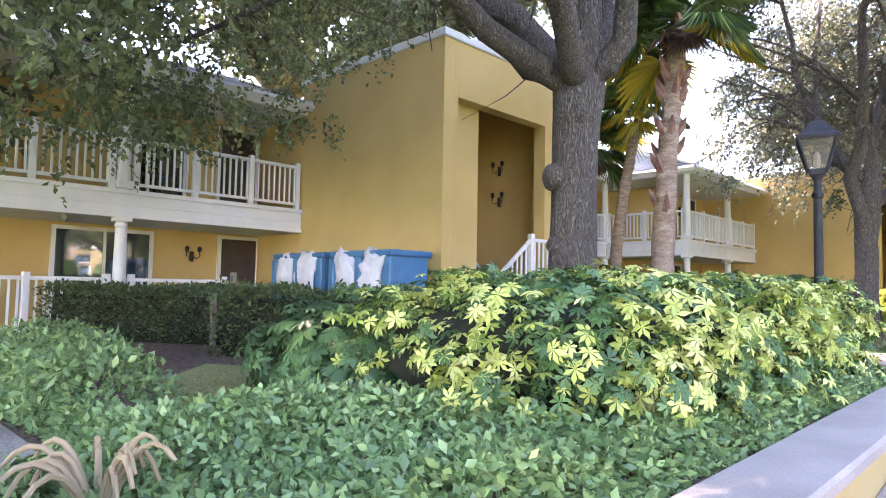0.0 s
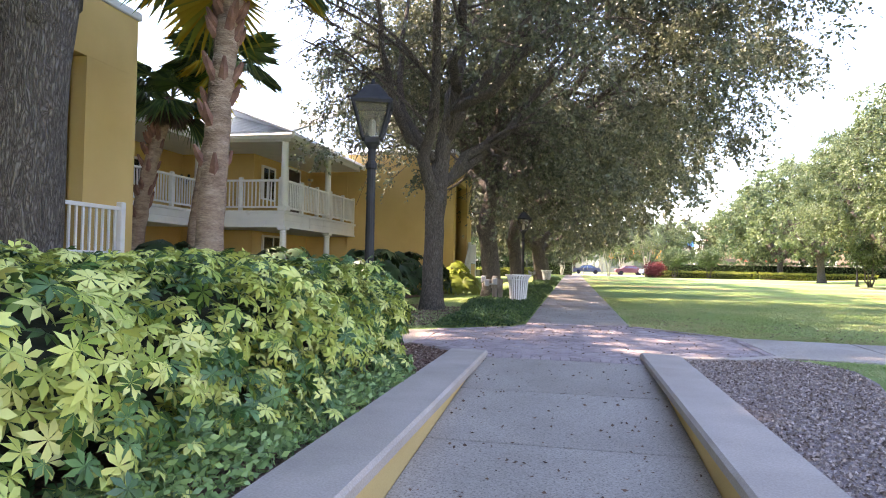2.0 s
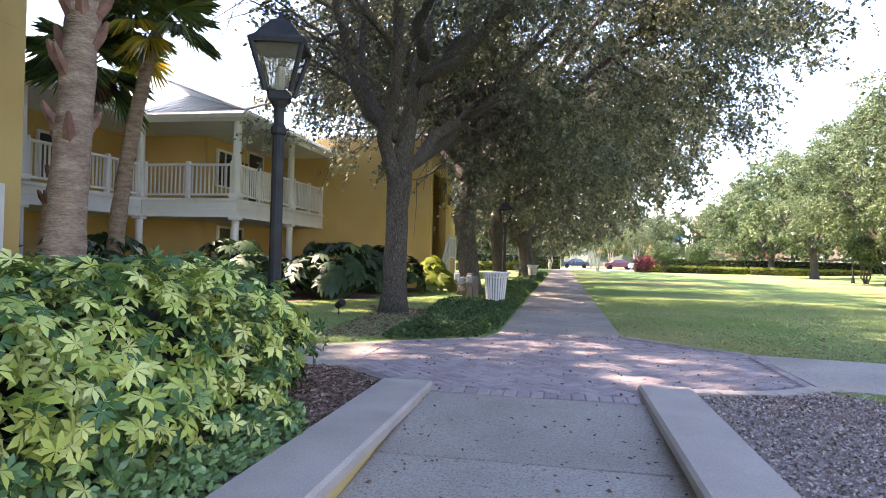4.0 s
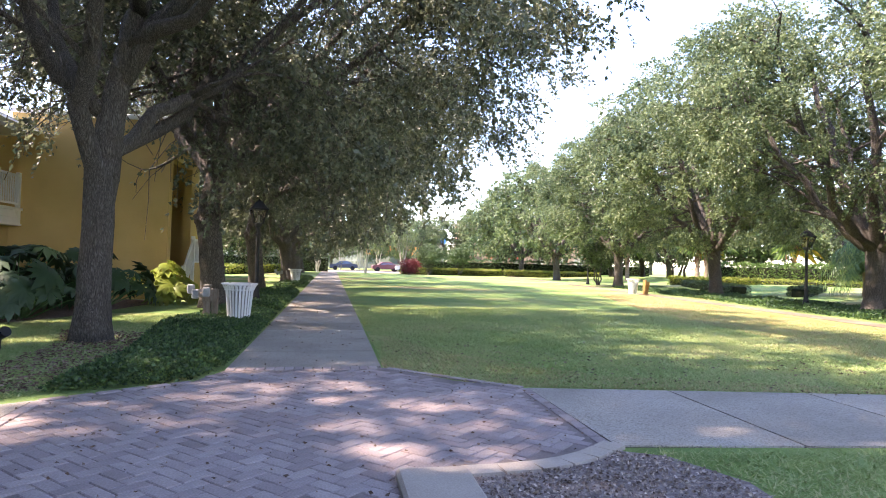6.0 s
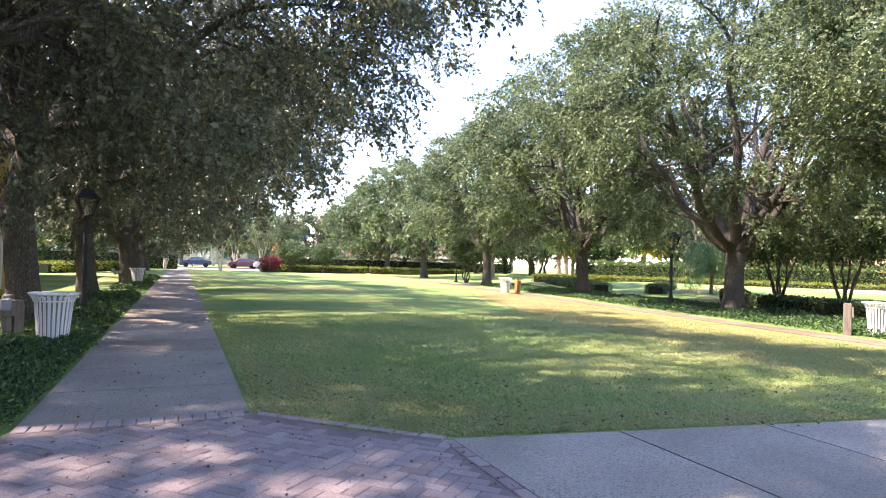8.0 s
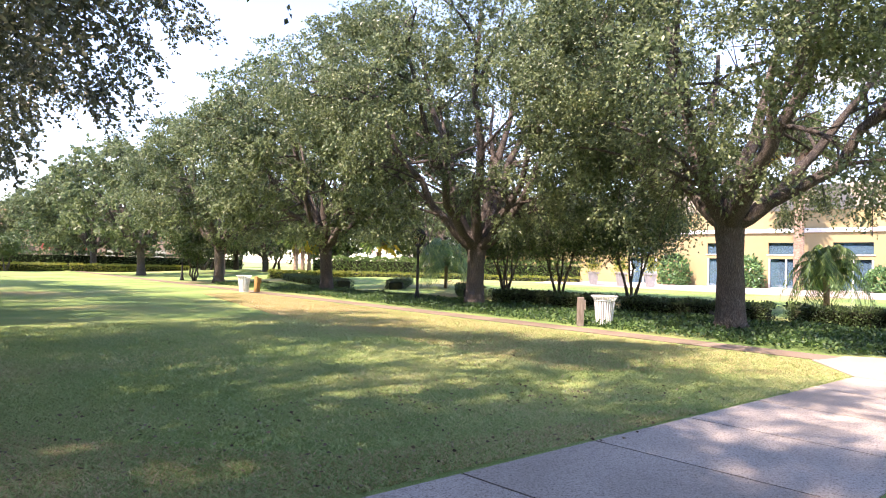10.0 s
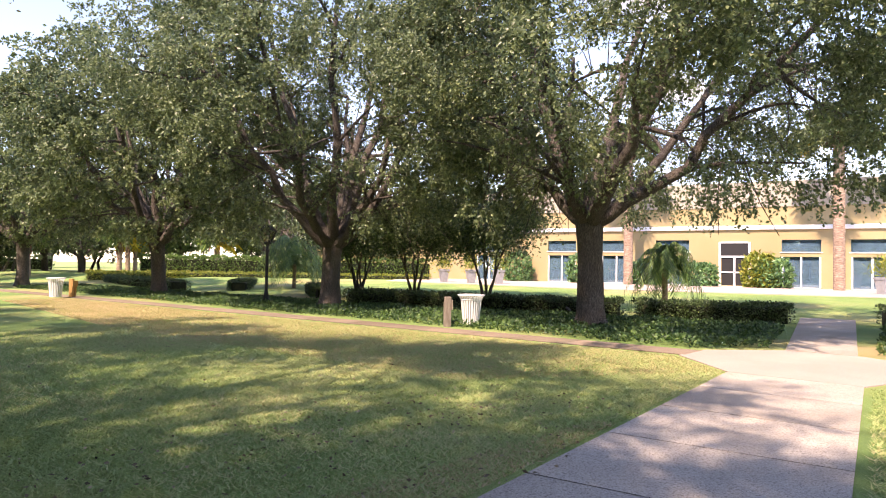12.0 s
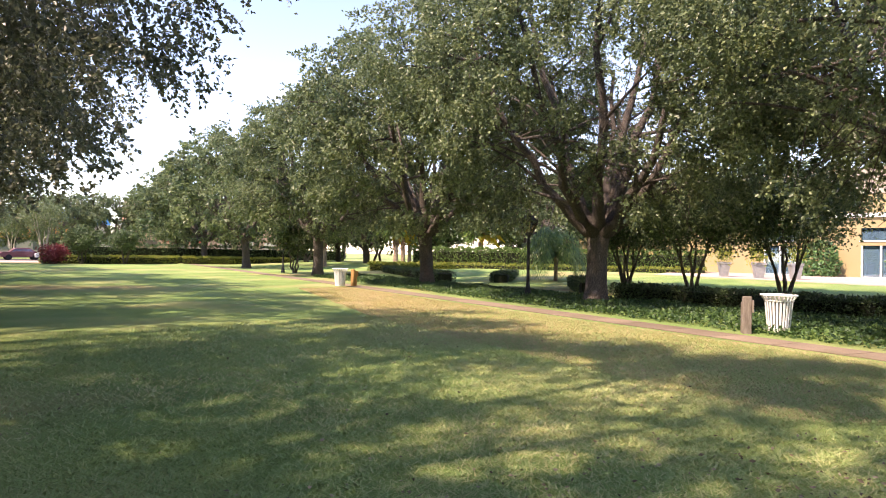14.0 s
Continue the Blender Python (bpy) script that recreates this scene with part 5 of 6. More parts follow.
TEAL, ORANGE, REDP, SKYB = plain("teal_panel", (0.05, 0.42, 0.45), 0.5), plain("orange_panel", (0.75, 0.33, 0.10), 0.5), plain("red_panel", (0.62, 0.10, 0.07), 0.5), plain("blue_panel", (0.08, 0.30, 0.70), 0.5)
far_hall(4, 150, 44, 14, 7.5, 0, BEIGE, "long pale building with bright coloured panels", [(-22, -8, 4.5, 7, TEAL), (-2, 6, 5, 8.3, SKYB), (4, 16, 3, 6.5, ORANGE), (12, 22, 6, 8.4, SKYB)])
far_hall(48, 152, 34, 14, 11, 0, plain("terracotta_wall", (0.52, 0.30, 0.22), 0.9), "terracotta coloured building with red panels", [(-12, -4, 3, 6.5, REDP), (3, 9, 5, 9, ORANGE)])
far_hall(-38, 140, 40, 14, 9, 0, BEIGE, "long pale building beyond the hedge", [(6, 18, 5, 7, TEAL)])
slab("road", [(-120, 100), (160, 100), (160, 112), (-120, 112)], -0.05, 0.01, ASPHALT, "asphalt road beyond the garden", "road")
slab("forecourt", [(0.4, 90.1), (9.6, 90.1), (12, 100), (-3, 100)], -0.05, 0.012, PATIO, "pink paved forecourt at the walk's end", "pavement")


def car(x, y, rz, paint, label):
    e = thing("car", x, y, 0.01, rz, label, "car", "parked cars")
    bm = bmesh.new()
    prof = [(-2.1, 0.35), (-2.15, 0.75), (-1.9, 0.92), (-1.2, 0.98), (-0.6, 1.42), (0.7, 1.45), (1.4, 1.0), (2.05, 0.9), (2.15, 0.55), (2.1, 0.35)]
    a = [bm.verts.new((px, -0.85 + 0.1 * (pz > 1.1), pz)) for px, pz in prof]
    b = [bm.verts.new((px, 0.85 - 0.1 * (pz > 1.1), pz)) for px, pz in prof]
    bm.faces.new(a)
    bm.faces.new(b[::-1])
    for i in range(len(prof)):
        j = (i + 1) % len(prof)
        bm.faces.new((a[i], b[i], b[j], a[j]))
    bmesh.ops.recalc_face_normals(bm, faces=bm.faces[:])
    part("body", bm, paint, e)
    for s in (-1, 1):
        bm = bmesh.new()
        q = [(-1.05, 1.0), (-0.58, 1.36), (0.66, 1.38), (1.2, 1.02)]
        bm.faces.new([bm.verts.new((px, s * (0.86 - 0.1 * (pz > 1.1)), pz)) for px, pz in q])
        bmesh.ops.solidify(bm, geom=bm.faces[:], thickness=0.02)
        part("side_window", bm, PANE, e)
        for wx in (-1.3, 1.35):
            bm = bmesh.new()
            lathe(bm, [(0.2, -0.1), (0.32, -0.1), (0.33, 0), (0.32, 0.1), (0.2, 0.1)], 18, Matrix.Translation((wx, s * 0.8, 0.33)) @ Matrix.Rotation(radians(90), 4, "X"))
            part("wheel", bm, BLACK, e)
    return e


car(8.6, 104, 5, plain("rose_paint", (0.22, 0.08, 0.09), 0.3), "dark rose car parked beyond the lawn")
car(12, 102, 0, plain("white_car_paint", (0.7, 0.7, 0.72), 0.25), "white car parked on the road")
car(2.4, 108, 0, plain("blue_car_paint", (0.08, 0.10, 0.15), 0.3), "dark blue parked car")
car(-6, 103, 0, plain("silver_car_paint", (0.45, 0.46, 0.48), 0.25), "silver car parked on the road")
car(19, 103, 0, plain("grey_car_paint", (0.16, 0.17, 0.19), 0.25), "dark grey parked car")
for x, y, r, s, src in ((40, 84, 10, 0.95, east_far), (47, 58, 140, 0.8, east_far), (55, 50, 20, 0.75, east_far), (60, 40, 250, 0.7, east_far), (38, 74, 300, 0.8, east_far), (52, 78, 90, 1.0, east_far), (64, 66, 200, 1.05, east_far), (-14, 96, 50, 1.0, east_far), (30, 118, 0, 1.0, east_far), (58, 116, 130, 1.2, east_far), (-16, 118, 220, 1.1, east_far), (14, 120, 33, 0.8, east_far), (0.5, 128, 80, 0.75, east_far), (9, 130, 180, 0.8, east_far), (22, 124, 10, 0.85, east_far), (76, 50, 70, 1.1, east_far), (-12, 74, 70, 0.9, east_far)):
    copy_thing(src, pose(x, y, 0, 0, 0, r) @ Matrix.Diagonal((s, s, s, 1)))


# ---- terrace building beyond the lawn ----
FX, FZ = 54.0, 0.45
slab("terrace", [(39.5, -30), (FX, -30), (FX, 46), (41, 40), (37.6, 24), (39, 8)], 0.2, FZ + 0.03, PATIO, "pink paved terrace before the building", "terrace")
hall = thing("hall_building", FX, 0, FZ, 0, "long pale yellow building with white trim and blue curtained doors", "building")
WINY = [37.5, 30.6, 25.9, 21.5, 12.6, 8.3, 1.5, -4.5, -12]
edges = [60.0]
for c in WINY:
    edges += [c + 1.25, c - 1.25]
edges.append(-40.0)
for a, b in zip(edges[::2], edges[1::2]):
    boxed("wall", (0, 0.4, b, a, 0, 4.4), STUCCO2, hall)
for c in WINY + [17.0]:
    if c != 17.0:
        boxed("wall", (0, 0.4, c - 1.25, c + 1.25, 3.55, 4.4), STUCCO2, hall)
        boxed("wall", (0, 0.4, c - 1.25, c + 1.25, 2.3, 2.65), STUCCO2, hall)
boxed("cornice", (-0.18, 0.0, -40, 60, 4.3, 4.62), WHITE, hall, "white string course", 0.03)
boxed("upper_wall", (0.06, 0.4, -40, 60, 4.4, 6.0), STUCCO2, hall)
boxed("parapet", (0.0, 0.4, -40, 60, 6.0, 7.9), BEIGE, hall, "beige parapet wall")
boxed("back_wall", (0.4, 14, -40, 60, 0, 7.85), BEIGE, hall)
for c in WINY:
    w = boxed("french_window", (0.1, 0.16, c - 1.25, c + 1.25, 0, 0.08), WHITE, hall)
    for y0 in (c - 1.25, c - 0.06, c + 1.13):
        boxed("frame", (0.02, 0.18, y0, y0 + 0.12, 0.08, 2.3), WHITE, w)
    for y0, y1 in ((c - 1.13, c - 0.06), (c + 0.06, c + 1.13)):
        boxed("pane", (0.10, 0.11, y0, y1, 0.08, 2.3), PANE, w)
        boxed("curtain", (0.2, 0.22, y0, y1, 0.08, 2.3), CURTAIN, w)
    boxed("pane", (0.10, 0.11, c - 1.25, c + 1.25, 2.65, 3.55), PANE, w)
    boxed("curtain", (0.2, 0.22, c - 1.25, c + 1.25, 2.65, 3.55), CURTAIN, w)
    boxed("sill", (-0.06, 0.02, c - 1.35, c + 1.35, 2.58, 2.66), WHITE, w)
d2 = boxed("double_door", (-0.08, -0.02, 16.0, 18.0, 0, 0.06), WHITE, hall, "white glazed double door under a dark transom")
# transom and door glass: the dim interior painted on as near black
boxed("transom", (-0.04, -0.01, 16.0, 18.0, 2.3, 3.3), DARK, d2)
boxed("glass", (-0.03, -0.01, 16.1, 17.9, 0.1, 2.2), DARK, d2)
for y0, y1, z0, z1 in ((15.9, 16.05, 0, 3.4), (17.95, 18.1, 0, 3.4), (16.05, 17.95, 2.2, 2.35), (16.05, 17.95, 3.3, 3.42), (16.93, 17.07, 0, 2.2), (16.05, 17.95, 1.05, 1.15)):
    boxed("frame", (-0.1, -0.02, y0, y1, z0, z1), WHITE, d2)
for y in (24.2, 10.4):
    e = thing("royal_palm_trunk", FX - 3.2, y, FZ, 0, "straight brown patterned palm trunk on the terrace", "palm tree", "terrace palms")
    bm = bmesh.new()
    tube(bm, [(0, 0, 0.3 * k) for k in range(36)], [0.34 * (1.0 + 0.06 * (k % 2)) for k in range(36)], 12)
    part("trunk", bm, PALMBARK, e)
    pal = fan_palm(0, 0, 0.3, 0.2, (0, 0), 70, "", 26, 6, 1.8, False, 0.05)
    for o in list(pal.children):
        o.matrix_local = Matrix.Translation((0, 0, 10.4)) @ o.matrix_local
        o.parent = e
    bpy.data.objects.remove(pal)
for y, s in ((34, 1.3), (28.3, 1.25), (19.2, 0.9), (15.2, 1.3), (14.3, 1.1), (23.2, 1.0), (3.8, 1.4), (5.4, 1.2)):
    e = thing("terrace_shrub", FX - 1.6, y, FZ, 0, "bright green bushy shrub against the building", "shrub", "terrace shrubs")
    pos, nor = shell_points(-1.0, 1.0, -1.2, 1.2, -0.4, 1.9 * s, 1500, rng)
    pos = pos[pos[:, 2] > 0]
    n = len(pos)
    link_mesh("foliage", leaf_mesh("foliage", pos, rng.normal(size=(n, 3)) + [0, 0, 0.5], rng.uniform(0.25, 0.4, n), rng.uniform(0.12, 0.2, n), rng), LIME if y in (15.2, 5.4) else SCHEFF, e)
for x, y in ((44, 8.6), (41.5, 33), (42.0, 35.5), (41.8, 31)):
    e = thing("planter", x, y, FZ + 0.03, 0, "grey square planter on the terrace", "planter", "terrace planters")
    bm = bmesh.new()
    lathe(bm, [(0.3, 0), (0.45, 0.8), (0.5, 0.82), (0.5, 0.95), (0.4, 0.95), (0.38, 0.8)], 4)
    part("pot", bm, GREYBOX, e)
    pos = rng.normal(0, 0.3, (300, 3)) + [0, 0, 1.4]
    link_mesh("foliage", leaf_mesh("plant", pos, rng.normal(size=(300, 3)) + [0, 0, 1], rng.uniform(0.2, 0.4, 300), rng.uniform(0.05, 0.1, 300), rng), LIME, e)


# ---- laundry carts ----
for x in (-11.1, -9.1):
    e = thing("laundry_cart", x, 9.2, 0, 0, "blue plastic laundry cart heaped with white linen", "laundry cart", "laundry carts")
    b = boxed("tub", (-0.85, 0.85, -0.45, 0.45, 0.2, 1.55), BLUECART, e, "", 0.05)
    boxed("rim", (-0.9, 0.9, -0.5, 0.5, 1.5, 1.62), BLUECART, e, "", 0.03)
    for px in (-0.8, -0.02, 0.8):
        boxed("corner_post", (px - 0.09, px + 0.09, -0.53, -0.44, 0.2, 1.5), BLUECART, e, "", 0.03)
    boxed("label_plate", (0.52, 0.68, -0.56, -0.54, 0.85, 1.05), LINEN, e, "pale label plate", 0.004)
    for wx in (-0.7, 0.7):
        for wy in (-0.35, 0.35):
            bm = bmesh.new()
            lathe(bm, [(0.05, -0.03), (0.1, -0.03), (0.1, 0.03), (0.05, 0.03)], 12, Matrix.Translation((wx, wy, 0.1)) @ Matrix.Rotation(radians(90), 4, "X"))
            part("caster", bm, BLACK, e)
    for k, dx in enumerate((-0.42, 0.3)):
        bm = bmesh.new()
        bmesh.ops.create_icosphere(bm, subdivisions=3, radius=1)
        for v in bm.verts:
            c = v.co.copy()
            g = 1 / (abs(c.x) ** 4 + abs(c.y) ** 4 + abs(c.z) ** 4) ** 0.25
            v.co = Vector((dx + c.x * g * 0.3, -0.46 + c.y * g * 0.07, 1.2 + c.z * g * 0.40)) + Vector((0.16 * (c.z if k else -0.4 * c.z), 0, 0.0)) + c * (0.14 * noise.noise(c * 3 + Vector((x, k * 5, 0))) + 0.05 * noise.noise(c * 9 + Vector((x, k, 3))))
        part("linen_bag", bm, LINEN, e, "white linen hanging out", smooth=True)

# spot light in the lawn and dry grass tuft at the bed's corner
for x, y, r in ((-4.1, 17.9, 60), (22.3, 19.5, 200), (22.3, 22.0, 150)):
    e = thing("garden_spotlight", x, y, 0, r, "small black garden spotlight on a spike", "spotlight", "garden spotlights")
    bm = bmesh.new()
    tube(bm, [(0, 0, -0.1), (0, 0, 0.16)], [0.012, 0.012], 6)
    part("spike", bm, BLACK, e)
    bm = bmesh.new()
    lathe(bm, [(0.04, -0.08), (0.065, -0.05), (0.075, 0.1), (0.08, 0.12), (0.06, 0.12)], 14, Matrix.Translation((0, 0, 0.2)) @ Matrix.Rotation(radians(60), 4, "X"))
    part("head", bm, BLACK, e)
e = thing("dry_grass", -2.72, 2.42, 0, 0, "dry straw-coloured curled blades at the bed's edge", "dry grass")
for k in range(14):
    a, q = rng.uniform(0, 6.28), rng.uniform(0.15, 0.45)
    pts = bez((0, 0, 0), (math.cos(a) * q * 0.5, math.sin(a) * q * 0.5, 0.55), (math.cos(a) * q, math.sin(a) * q, rng.uniform(0.1, 0.36)), 8)
    bm = bmesh.new()
    tube(bm, [Vector(p) for p in pts], np.linspace(0.017, 0.009, 8), 6)
    part("blade", bm, STRAW, e)

e = thing("road_sign", 44, 63, 0.2, 45, "small red octagonal road sign on a post", "sign")
bm = bmesh.new()
tube(bm, [(0, 0, -0.1), (0, 0, 3.1)], [0.04, 0.04], 8)
part("post", bm, GREYBOX, e)
bm = bmesh.new()
lathe(bm, [(0.45, -0.02), (0.45, 0.02)], 8, Matrix.Translation((0, -0.06, 3.0)) @ Matrix.Rotation(radians(90), 4, "X"))
part("plate", bm, REDP, e)

# ---- turf ----
def turf(name, poly, n, h, label, material=None):
    p = scatter(poly, n, rng)
    k = ~inside([(2.6, 12.45), (2.6, 15.0), (12.5, 13.65), (14.1, 14.6), (15.3, 14.3), (16.3, 12.9), (16, 11.4), (12, 11.7)], p[:, 0], p[:, 1])
    p = p[k]
    n = len(p)
    a = rng.uniform(0, 6.28, n)
    hh = h * rng.uniform(0.5, 1.3, n)
    w = 0.006 + 0.004 * rng.random(n)
    b = np.column_stack([p, np.full(n, -0.015)])
    s = np.column_stack([np.cos(a), np.sin(a), np.zeros(n)])
    t = b + np.column_stack([rng.normal(0, 1.1, n) * hh, rng.normal(0, 1.1, n) * hh, hh * 0.7])
    v = np.stack([b - s * w[:, None], b + s * w[:, None], t], 1)
    f = np.arange(n * 3).reshape(-1, 3)
    return tagged(link_mesh(name, arrays_mesh(name, v, f), material or GRASS), label, "grass", kind="stuff")


turf("grass", [(1.24, 16.6), (2.1, 15.4), (2.8, 15.0), (5.6, 14.22), (12.4, 13.65), (14.0, 14.7), (14.4, 20), (1.24, 20)], 190000, 0.045, "short lawn grass with dry straw blades")
turf("grass_far", [(1.24, 20), (14.4, 20), (15.4, 28), (1.24, 28)], 90000, 0.055, "short lawn grass with dry straw blades")
# dry turf; its tan also paints the sunlit strip beyond the oaks' shade
turf("dry_turf", [(9.3, 16.8), (12.4, 13.7), (14.0, 14.7), (14.6, 20), (15.6, 29), (17.0, 40), (14.5, 40), (11.0, 28)], 110000, 0.05, "strip of dry straw-coloured turf along the walk, sunlight put into its tan", DRYGRASS)
turf("dry_turf_edge", [(1.22, 16.9), (1.22, 16.3), (2.1, 15.3), (2.8, 14.95), (8.0, 14.05), (8.0, 14.5), (4.0, 15.6), (2.4, 17.6), (1.5, 20)], 26000, 0.035, "worn dry turf at the lawn's edge", DRYGRASS)
turf("grass_patch", [(-7.5, 5.2), (-6.6, 4.3), (-4.65, 3.8), (-4.2, 4.6), (-5.0, 5.8), (-6.2, 5.8)], 12000, 0.05, "short lawn grass in the bed")
turf("grass_west", [(-2.3, 14.8), (-2.2, 17), (-2.7, 20.4), (-2.6, 24.4), (-4.6, 24), (-6.4, 20.2), (-7.2, 16), (-7.4, 13.2), (-3.4, 13.6)], 60000, 0.05, "short bright lawn grass beside the walk")
turf("grass_south", [(2.75, 12.5), (6.5, 12.2), (12, 11.7), (12, 7), (2.7, 7), (2.95, 9.9), (3.3, 11.0), (3.3, 11.8)], 90000, 0.05, "short lawn grass beside the walk")

# leaf litter in the lawn
n = 900
p = np.concatenate([scatter([(1.3, 16.8), (2.2, 15.5), (2.9, 15.1), (5.6, 14.34), (9.0, 14.08), (9.0, 16.5), (1.24, 19)], 600, rng), scatter([(1.24, 17), (9.0, 15.0), (12.0, 16), (12.0, 24), (1.24, 24)], 300, rng)])
me = leaf_mesh("leaf_litter", np.column_stack([p, rng.uniform(0.015, 0.05, n)]), np.column_stack([rng.normal(size=(n, 2)), rng.uniform(-0.1, 0.25, n)]), rng.uniform(0.025, 0.06, n), rng.uniform(0.014, 0.03, n), rng)
tagged(link_mesh("leaf_litter", me, leafy("litter_leaf", [(0.0, (0.10, 0.075, 0.05)), (0.6, (0.24, 0.18, 0.12)), (1.0, (0.40, 0.32, 0.21))], 0.8, 0.1)), "brown oak leaf litter scattered in the grass", "leaves", kind="stuff")

# fallen leaves
n = 900
p = np.concatenate([scatter(PLAZA, 350, rng), np.column_stack([rng.uniform(-0.7, 1.15, 250), rng.uniform(16.3, 30, 250)]), np.column_stack([rng.uniform(RX0 + 0.05, RX1 - 0.05, 300), np.full(300, 0.0)])])
p[600:, 1] = rng.uniform(5, 11.4, 300)
z = np.where((p[:, 1] < RAMP_END) & (p[:, 0] > RX0) & (p[:, 0] < RX1), -(RAMP_END - p[:, 1]) * SLOPE, 0.0) + 0.014
me = leaf_mesh("fallen_leaves", np.column_stack([p, z]), np.column_stack([rng.normal(size=(n, 2)), rng.uniform(0, 0.1, n)]), rng.uniform(0.02, 0.05, n), rng.uniform(0.012, 0.025, n), rng)
tagged(link_mesh("fallen_leaves", me, PALMDEAD), "scattered small brown fallen leaves", "leaves", kind="stuff")
n = 9000
p = np.concatenate([scatter([(-1.45, 9.8), (-1.45, 11.65), (-2.06, 12.3), (-3.0, 12.2), (-3.2, 10.6), (-1.8, 10.4)], 6000, rng), scatter([(-2.7, 20), (-2.2, 17), (-2.4, 14.9), (-3.3, 14.5), (-3.6, 18.6), (-4.2, 20.3)], 3000, rng)])
me = leaf_mesh("bark_chips", np.column_stack([p, rng.uniform(0.0, 0.025, n)]), np.column_stack([rng.normal(size=(n, 2)), rng.normal(0, 0.15, n)]), rng.uniform(0.03, 0.08, n), rng.uniform(0.012, 0.03, n), rng)
tagged(link_mesh("bark_chips", me, leafy("bark_chip", [(0.0, (0.10, 0.05, 0.035)), (0.6, (0.25, 0.15, 0.11)), (1.0, (0.45, 0.33, 0.26))], 0.9, 0.0)), "loose brown bark chips on the bed", "mulch", kind="stuff")

# loose gravel and twigs
n = 22000
p = scatter([(1.46, 3.0), (2.5, 3.0), (2.62, 8.6), (2.82, 9.9), (3.1, 10.9), (3.2, 11.7), (2.95, 12.25), (2.65, 12.4), (2.3, 12.14), (1.7, 11.98), (1.46, 11.95)], n, rng)
L = rng.uniform(0.014, 0.036, n)
L[:350] *= 3.5
me = leaf_mesh("gravel_chips", np.column_stack([p, rng.uniform(0.002, 0.014, n)]), np.column_stack([rng.normal(size=(n, 2)), rng.normal(0, 0.35, n)]), L, np.where(np.arange(n) < 350, 0.006, L * 0.7), rng, 0.45)
tagged(link_mesh("gravel_chips", me, leafy("gravel_chip", [(0.0, (0.15, 0.105, 0.085)), (0.5, (0.36, 0.275, 0.235)), (1.0, (0.62, 0.52, 0.46))], 0.9, 0.0)), "loose pinkish gravel with small twigs", "gravel", kind="stuff")

# clouds far beyond the garden
cm = bpy.data.materials.new("cloud")
cm.use_nodes = True
N, Lk = cm.node_tree.nodes, cm.node_tree.links
tc, n1, em, tr, mx = N.new("ShaderNodeTexCoord"), N.new("ShaderNodeTexNoise"), N.new("ShaderNodeEmission"), N.new("ShaderNodeBsdfTransparent"), N.new("ShaderNodeMixShader")
n1.inputs["Scale"].default_value, n1.inputs["Detail"].default_value = 0.0022, 7
r = ramp_node(cm.node_tree, [(0.60, (0, 0, 0)), (0.74, (1, 1, 1))])
Lk.new(tc.outputs["Object"], n1.inputs["Vector"])
Lk.new(n1.outputs[0], r.inputs[0])
Lk.new(r.outputs[0], mx.inputs[0])
Lk.new(tr.outputs[0], mx.inputs[1])
Lk.new(em.outputs[0], mx.inputs[2])
em.inputs[0].default_value = (1.0, 0.98, 0.95, 1)
em.inputs["Strength"].default_value = 0.42
Lk.new(mx.outputs[0], N["Material Output"].inputs[0])
bm = bmesh.new()
bm.faces.new([bm.verts.new(p) for p in ((-1500, 200, 420), (3000, 200, 420), (3000, 3500, 420), (-1500, 3500, 420))])
tagged(part("backdrop_clouds", bm, cm), "scattered white clouds", "clouds", kind="structure")


# curb round the gravel bed
curb = thing("curb", 0, 0, 0, 0, "curved pale concrete curb between bricks and gravel", "curb", kind="structure")
CP = [(1.40, 12.06), (1.66, 12.08), (1.92, 12.12), (2.16, 12.20), (2.38, 12.32), (2.56, 12.46), (2.72, 12.60)]
for a, b in zip(CP, CP[1:]):
    d = Vector((b[0] - a[0], b[1] - a[1])).normalized() * 0.004
    n = Vector((-d.y, d.x)).normalized() * 0.09
    bm = bmesh.new()
    prism(bm, [(a[0] + d.x - n.x, a[1] + d.y - n.y), (b[0] - d.x - n.x, b[1] - d.y - n.y), (b[0] - d.x + n.x, b[1] - d.y + n.y), (a[0] + d.x + n.x, a[1] + d.y + n.y)], -0.1, 0.022)
    part("curb_stone", bm, CAP, curb)


# ---- pavers ----
def paver_mesh(name, w, l, h):
    bm = bmesh.new()
    box(bm, -l / 2, l / 2, -w / 2, w / 2, -h, 0, 0.006)
    me = bpy.data.meshes.new(name)
    bm.to_mesh(me)
    bm.free()
    return me


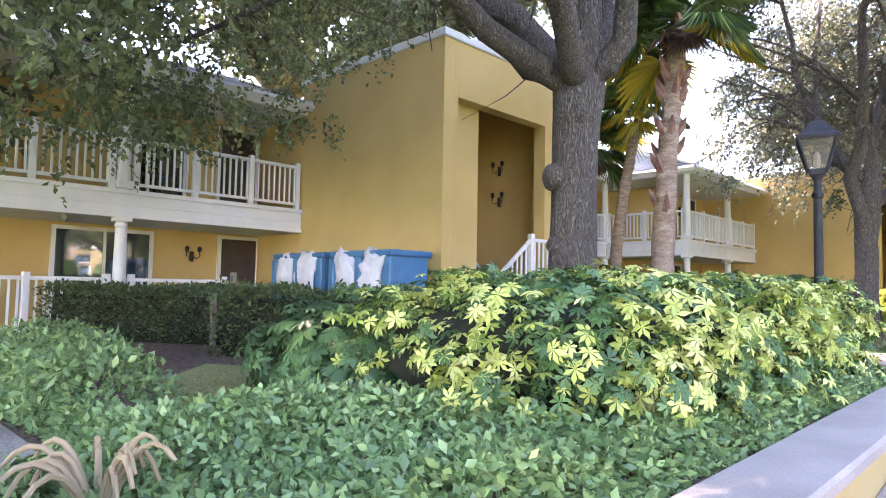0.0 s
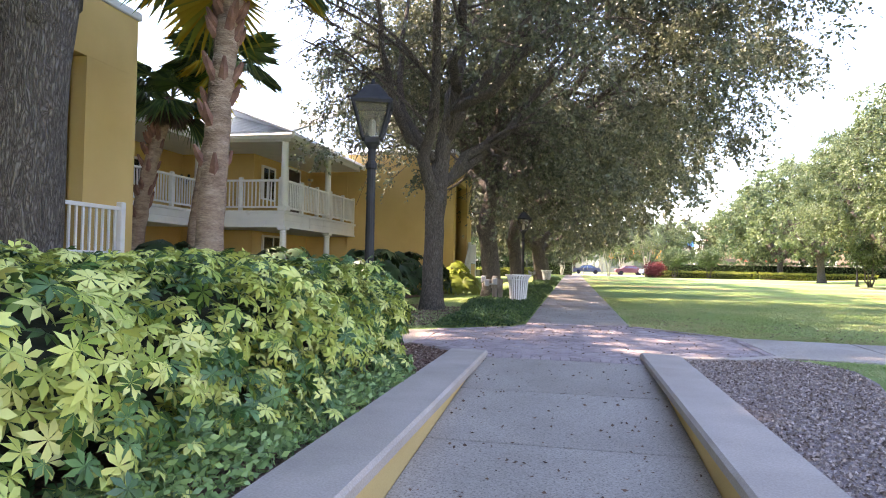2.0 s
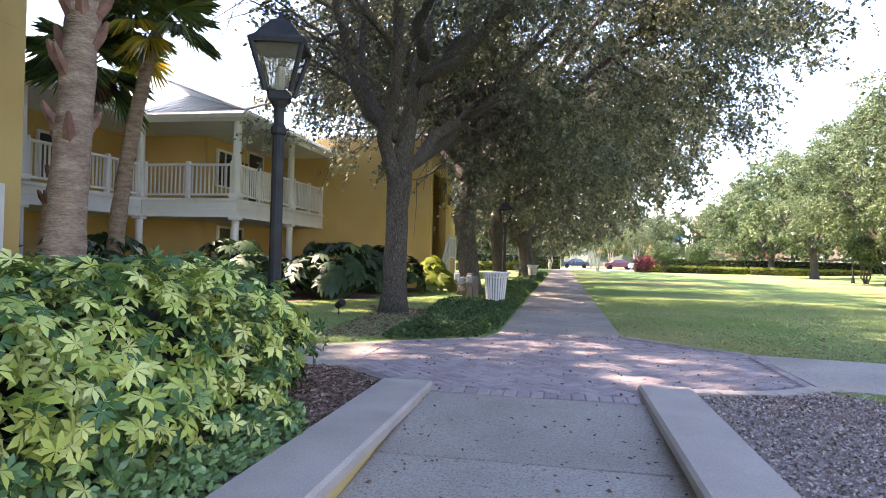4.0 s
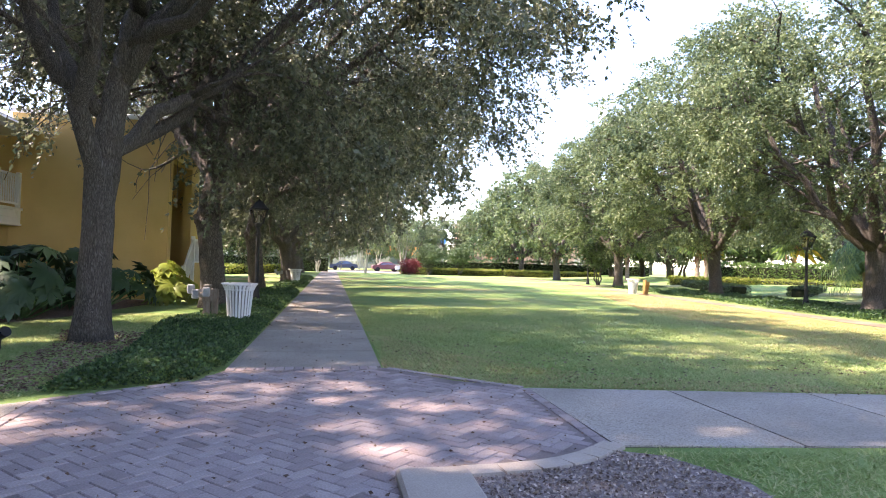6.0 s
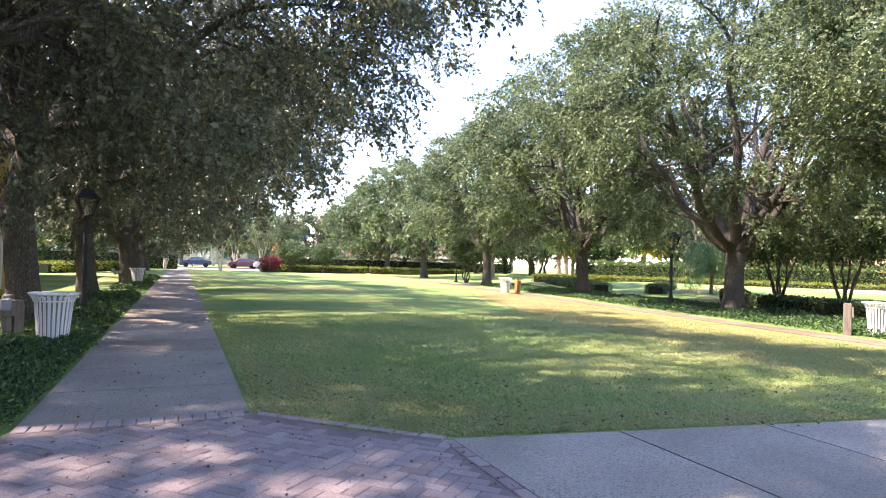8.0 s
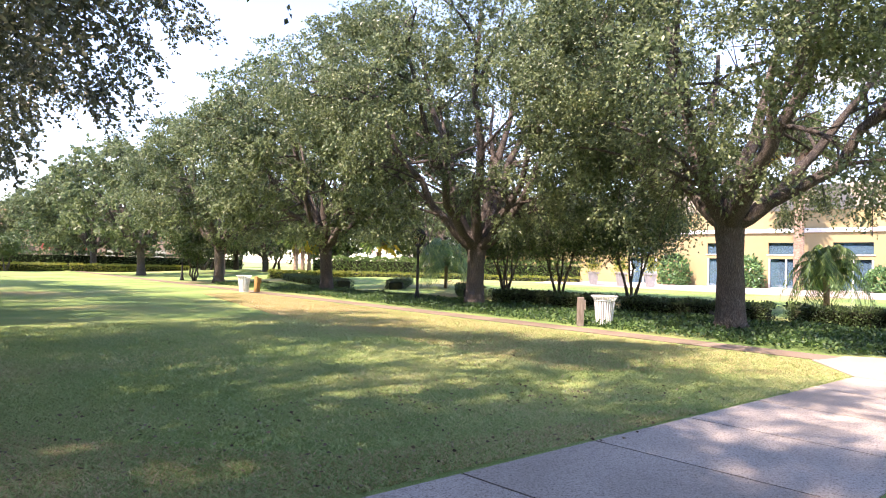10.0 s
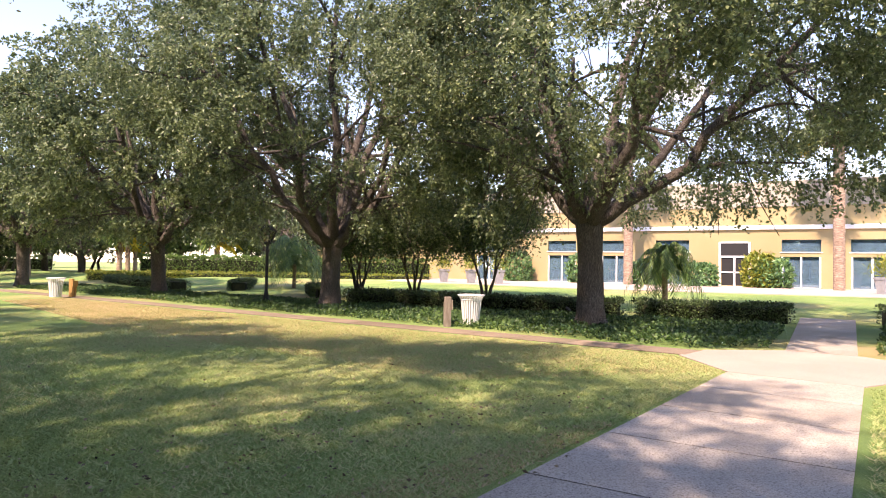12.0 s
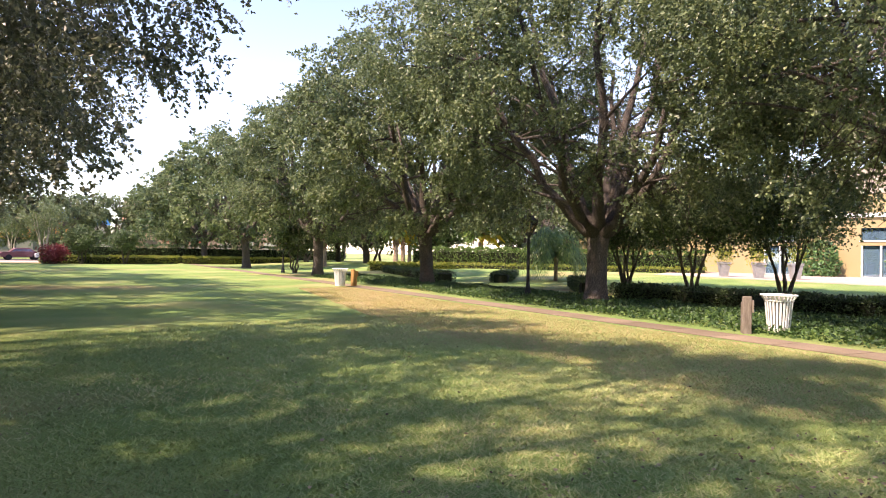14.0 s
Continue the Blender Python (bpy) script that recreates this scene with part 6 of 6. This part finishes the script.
PAV = paver_mesh("paver", 0.108, 0.222, 0.03)
U = 0.115
rot = Matrix.Rotation(radians(45), 4, "Z")
spots = []
for i in range(-60, 60):
    for j in range(-40, 40):
        ox, oy = i + 2 * j, i - 2 * j
        for cx, cy, a in ((ox + 1, oy + 0.5, 0), (ox + 0.5, oy + 2, 90)):
            q = rot @ Vector((cx * U, cy * U, 0)) + Vector((0.3, 13.8, 0))
            spots.append((q.x, q.y, 45 + a))
sp = np.array(spots)
sp = sp[inside([(-0.95, 11.68), (1.05, 11.68), (1.3, 12.2), (2.2, 12.4), (2.58, 12.7), (2.62, 14.75), (1.9, 15.2), (1.1, 16.05), (-0.68, 15.9), (-1.0, 15.2), (-2.1, 14.35), (-2.02, 12.5), (-1.3, 11.9)], sp[:, 0], sp[:, 1])]
sp = sp[np.argsort(sp[:, 1])]
pr = random.Random(9)
for x, y, a in sp[:290]:
    o = link_mesh("brick", PAV, BRICK, plaza)
    o.matrix_world = pose(x, y, 0.004 + pr.uniform(-0.003, 0.003), pr.uniform(-0.8, 0.8), pr.uniform(-0.8, 0.8), a + pr.uniform(-1, 1))
bm = bmesh.new()
for x, y, a in sp[290:]:
    bm.from_mesh(PAV)
    bm.verts.ensure_lookup_table()
    bmesh.ops.transform(bm, matrix=pose(x, y, 0.004 + pr.uniform(-0.003, 0.003), pr.uniform(-0.8, 0.8), pr.uniform(-0.8, 0.8), a + pr.uniform(-1, 1)), verts=bm.verts[-len(PAV.vertices):])
tagged(part("bricks", bm, BRICK, plaza), kind="stuff")
rowp = [(RX0 + 0.06 + 0.118 * k, 11.555, 90) for k in range(17)] + [(-0.7 + 0.118 * k, 16.15 + 0.008 * k, 90) for k in range(16)]
for a, b in (((2.66, 12.6), (2.68, 14.85)), ((2.68, 14.9), (1.25, 16.25)), ((-0.98, 15.35), (-2.16, 14.42)), ((-2.14, 14.4), (-2.06, 12.42))):
    L = math.hypot(b[0] - a[0], b[1] - a[1])
    m = int(L / 0.23)
    for k in range(m):
        s = (k + 0.5) / m
        rowp.append((a[0] + (b[0] - a[0]) * s, a[1] + (b[1] - a[1]) * s, math.degrees(math.atan2(b[1] - a[1], b[0] - a[0]))))
for x, y, a in rowp:
    o = link_mesh("edge_brick", PAV, BRICK, plaza)
    o.matrix_world = pose(x, y, 0.007 + pr.uniform(-0.002, 0.002), 0, 0, a + pr.uniform(-1.2, 1.2))

for o in scene.objects:
    if o.name.startswith(("pane", "glass", "side_window")):
        o.visible_shadow = False
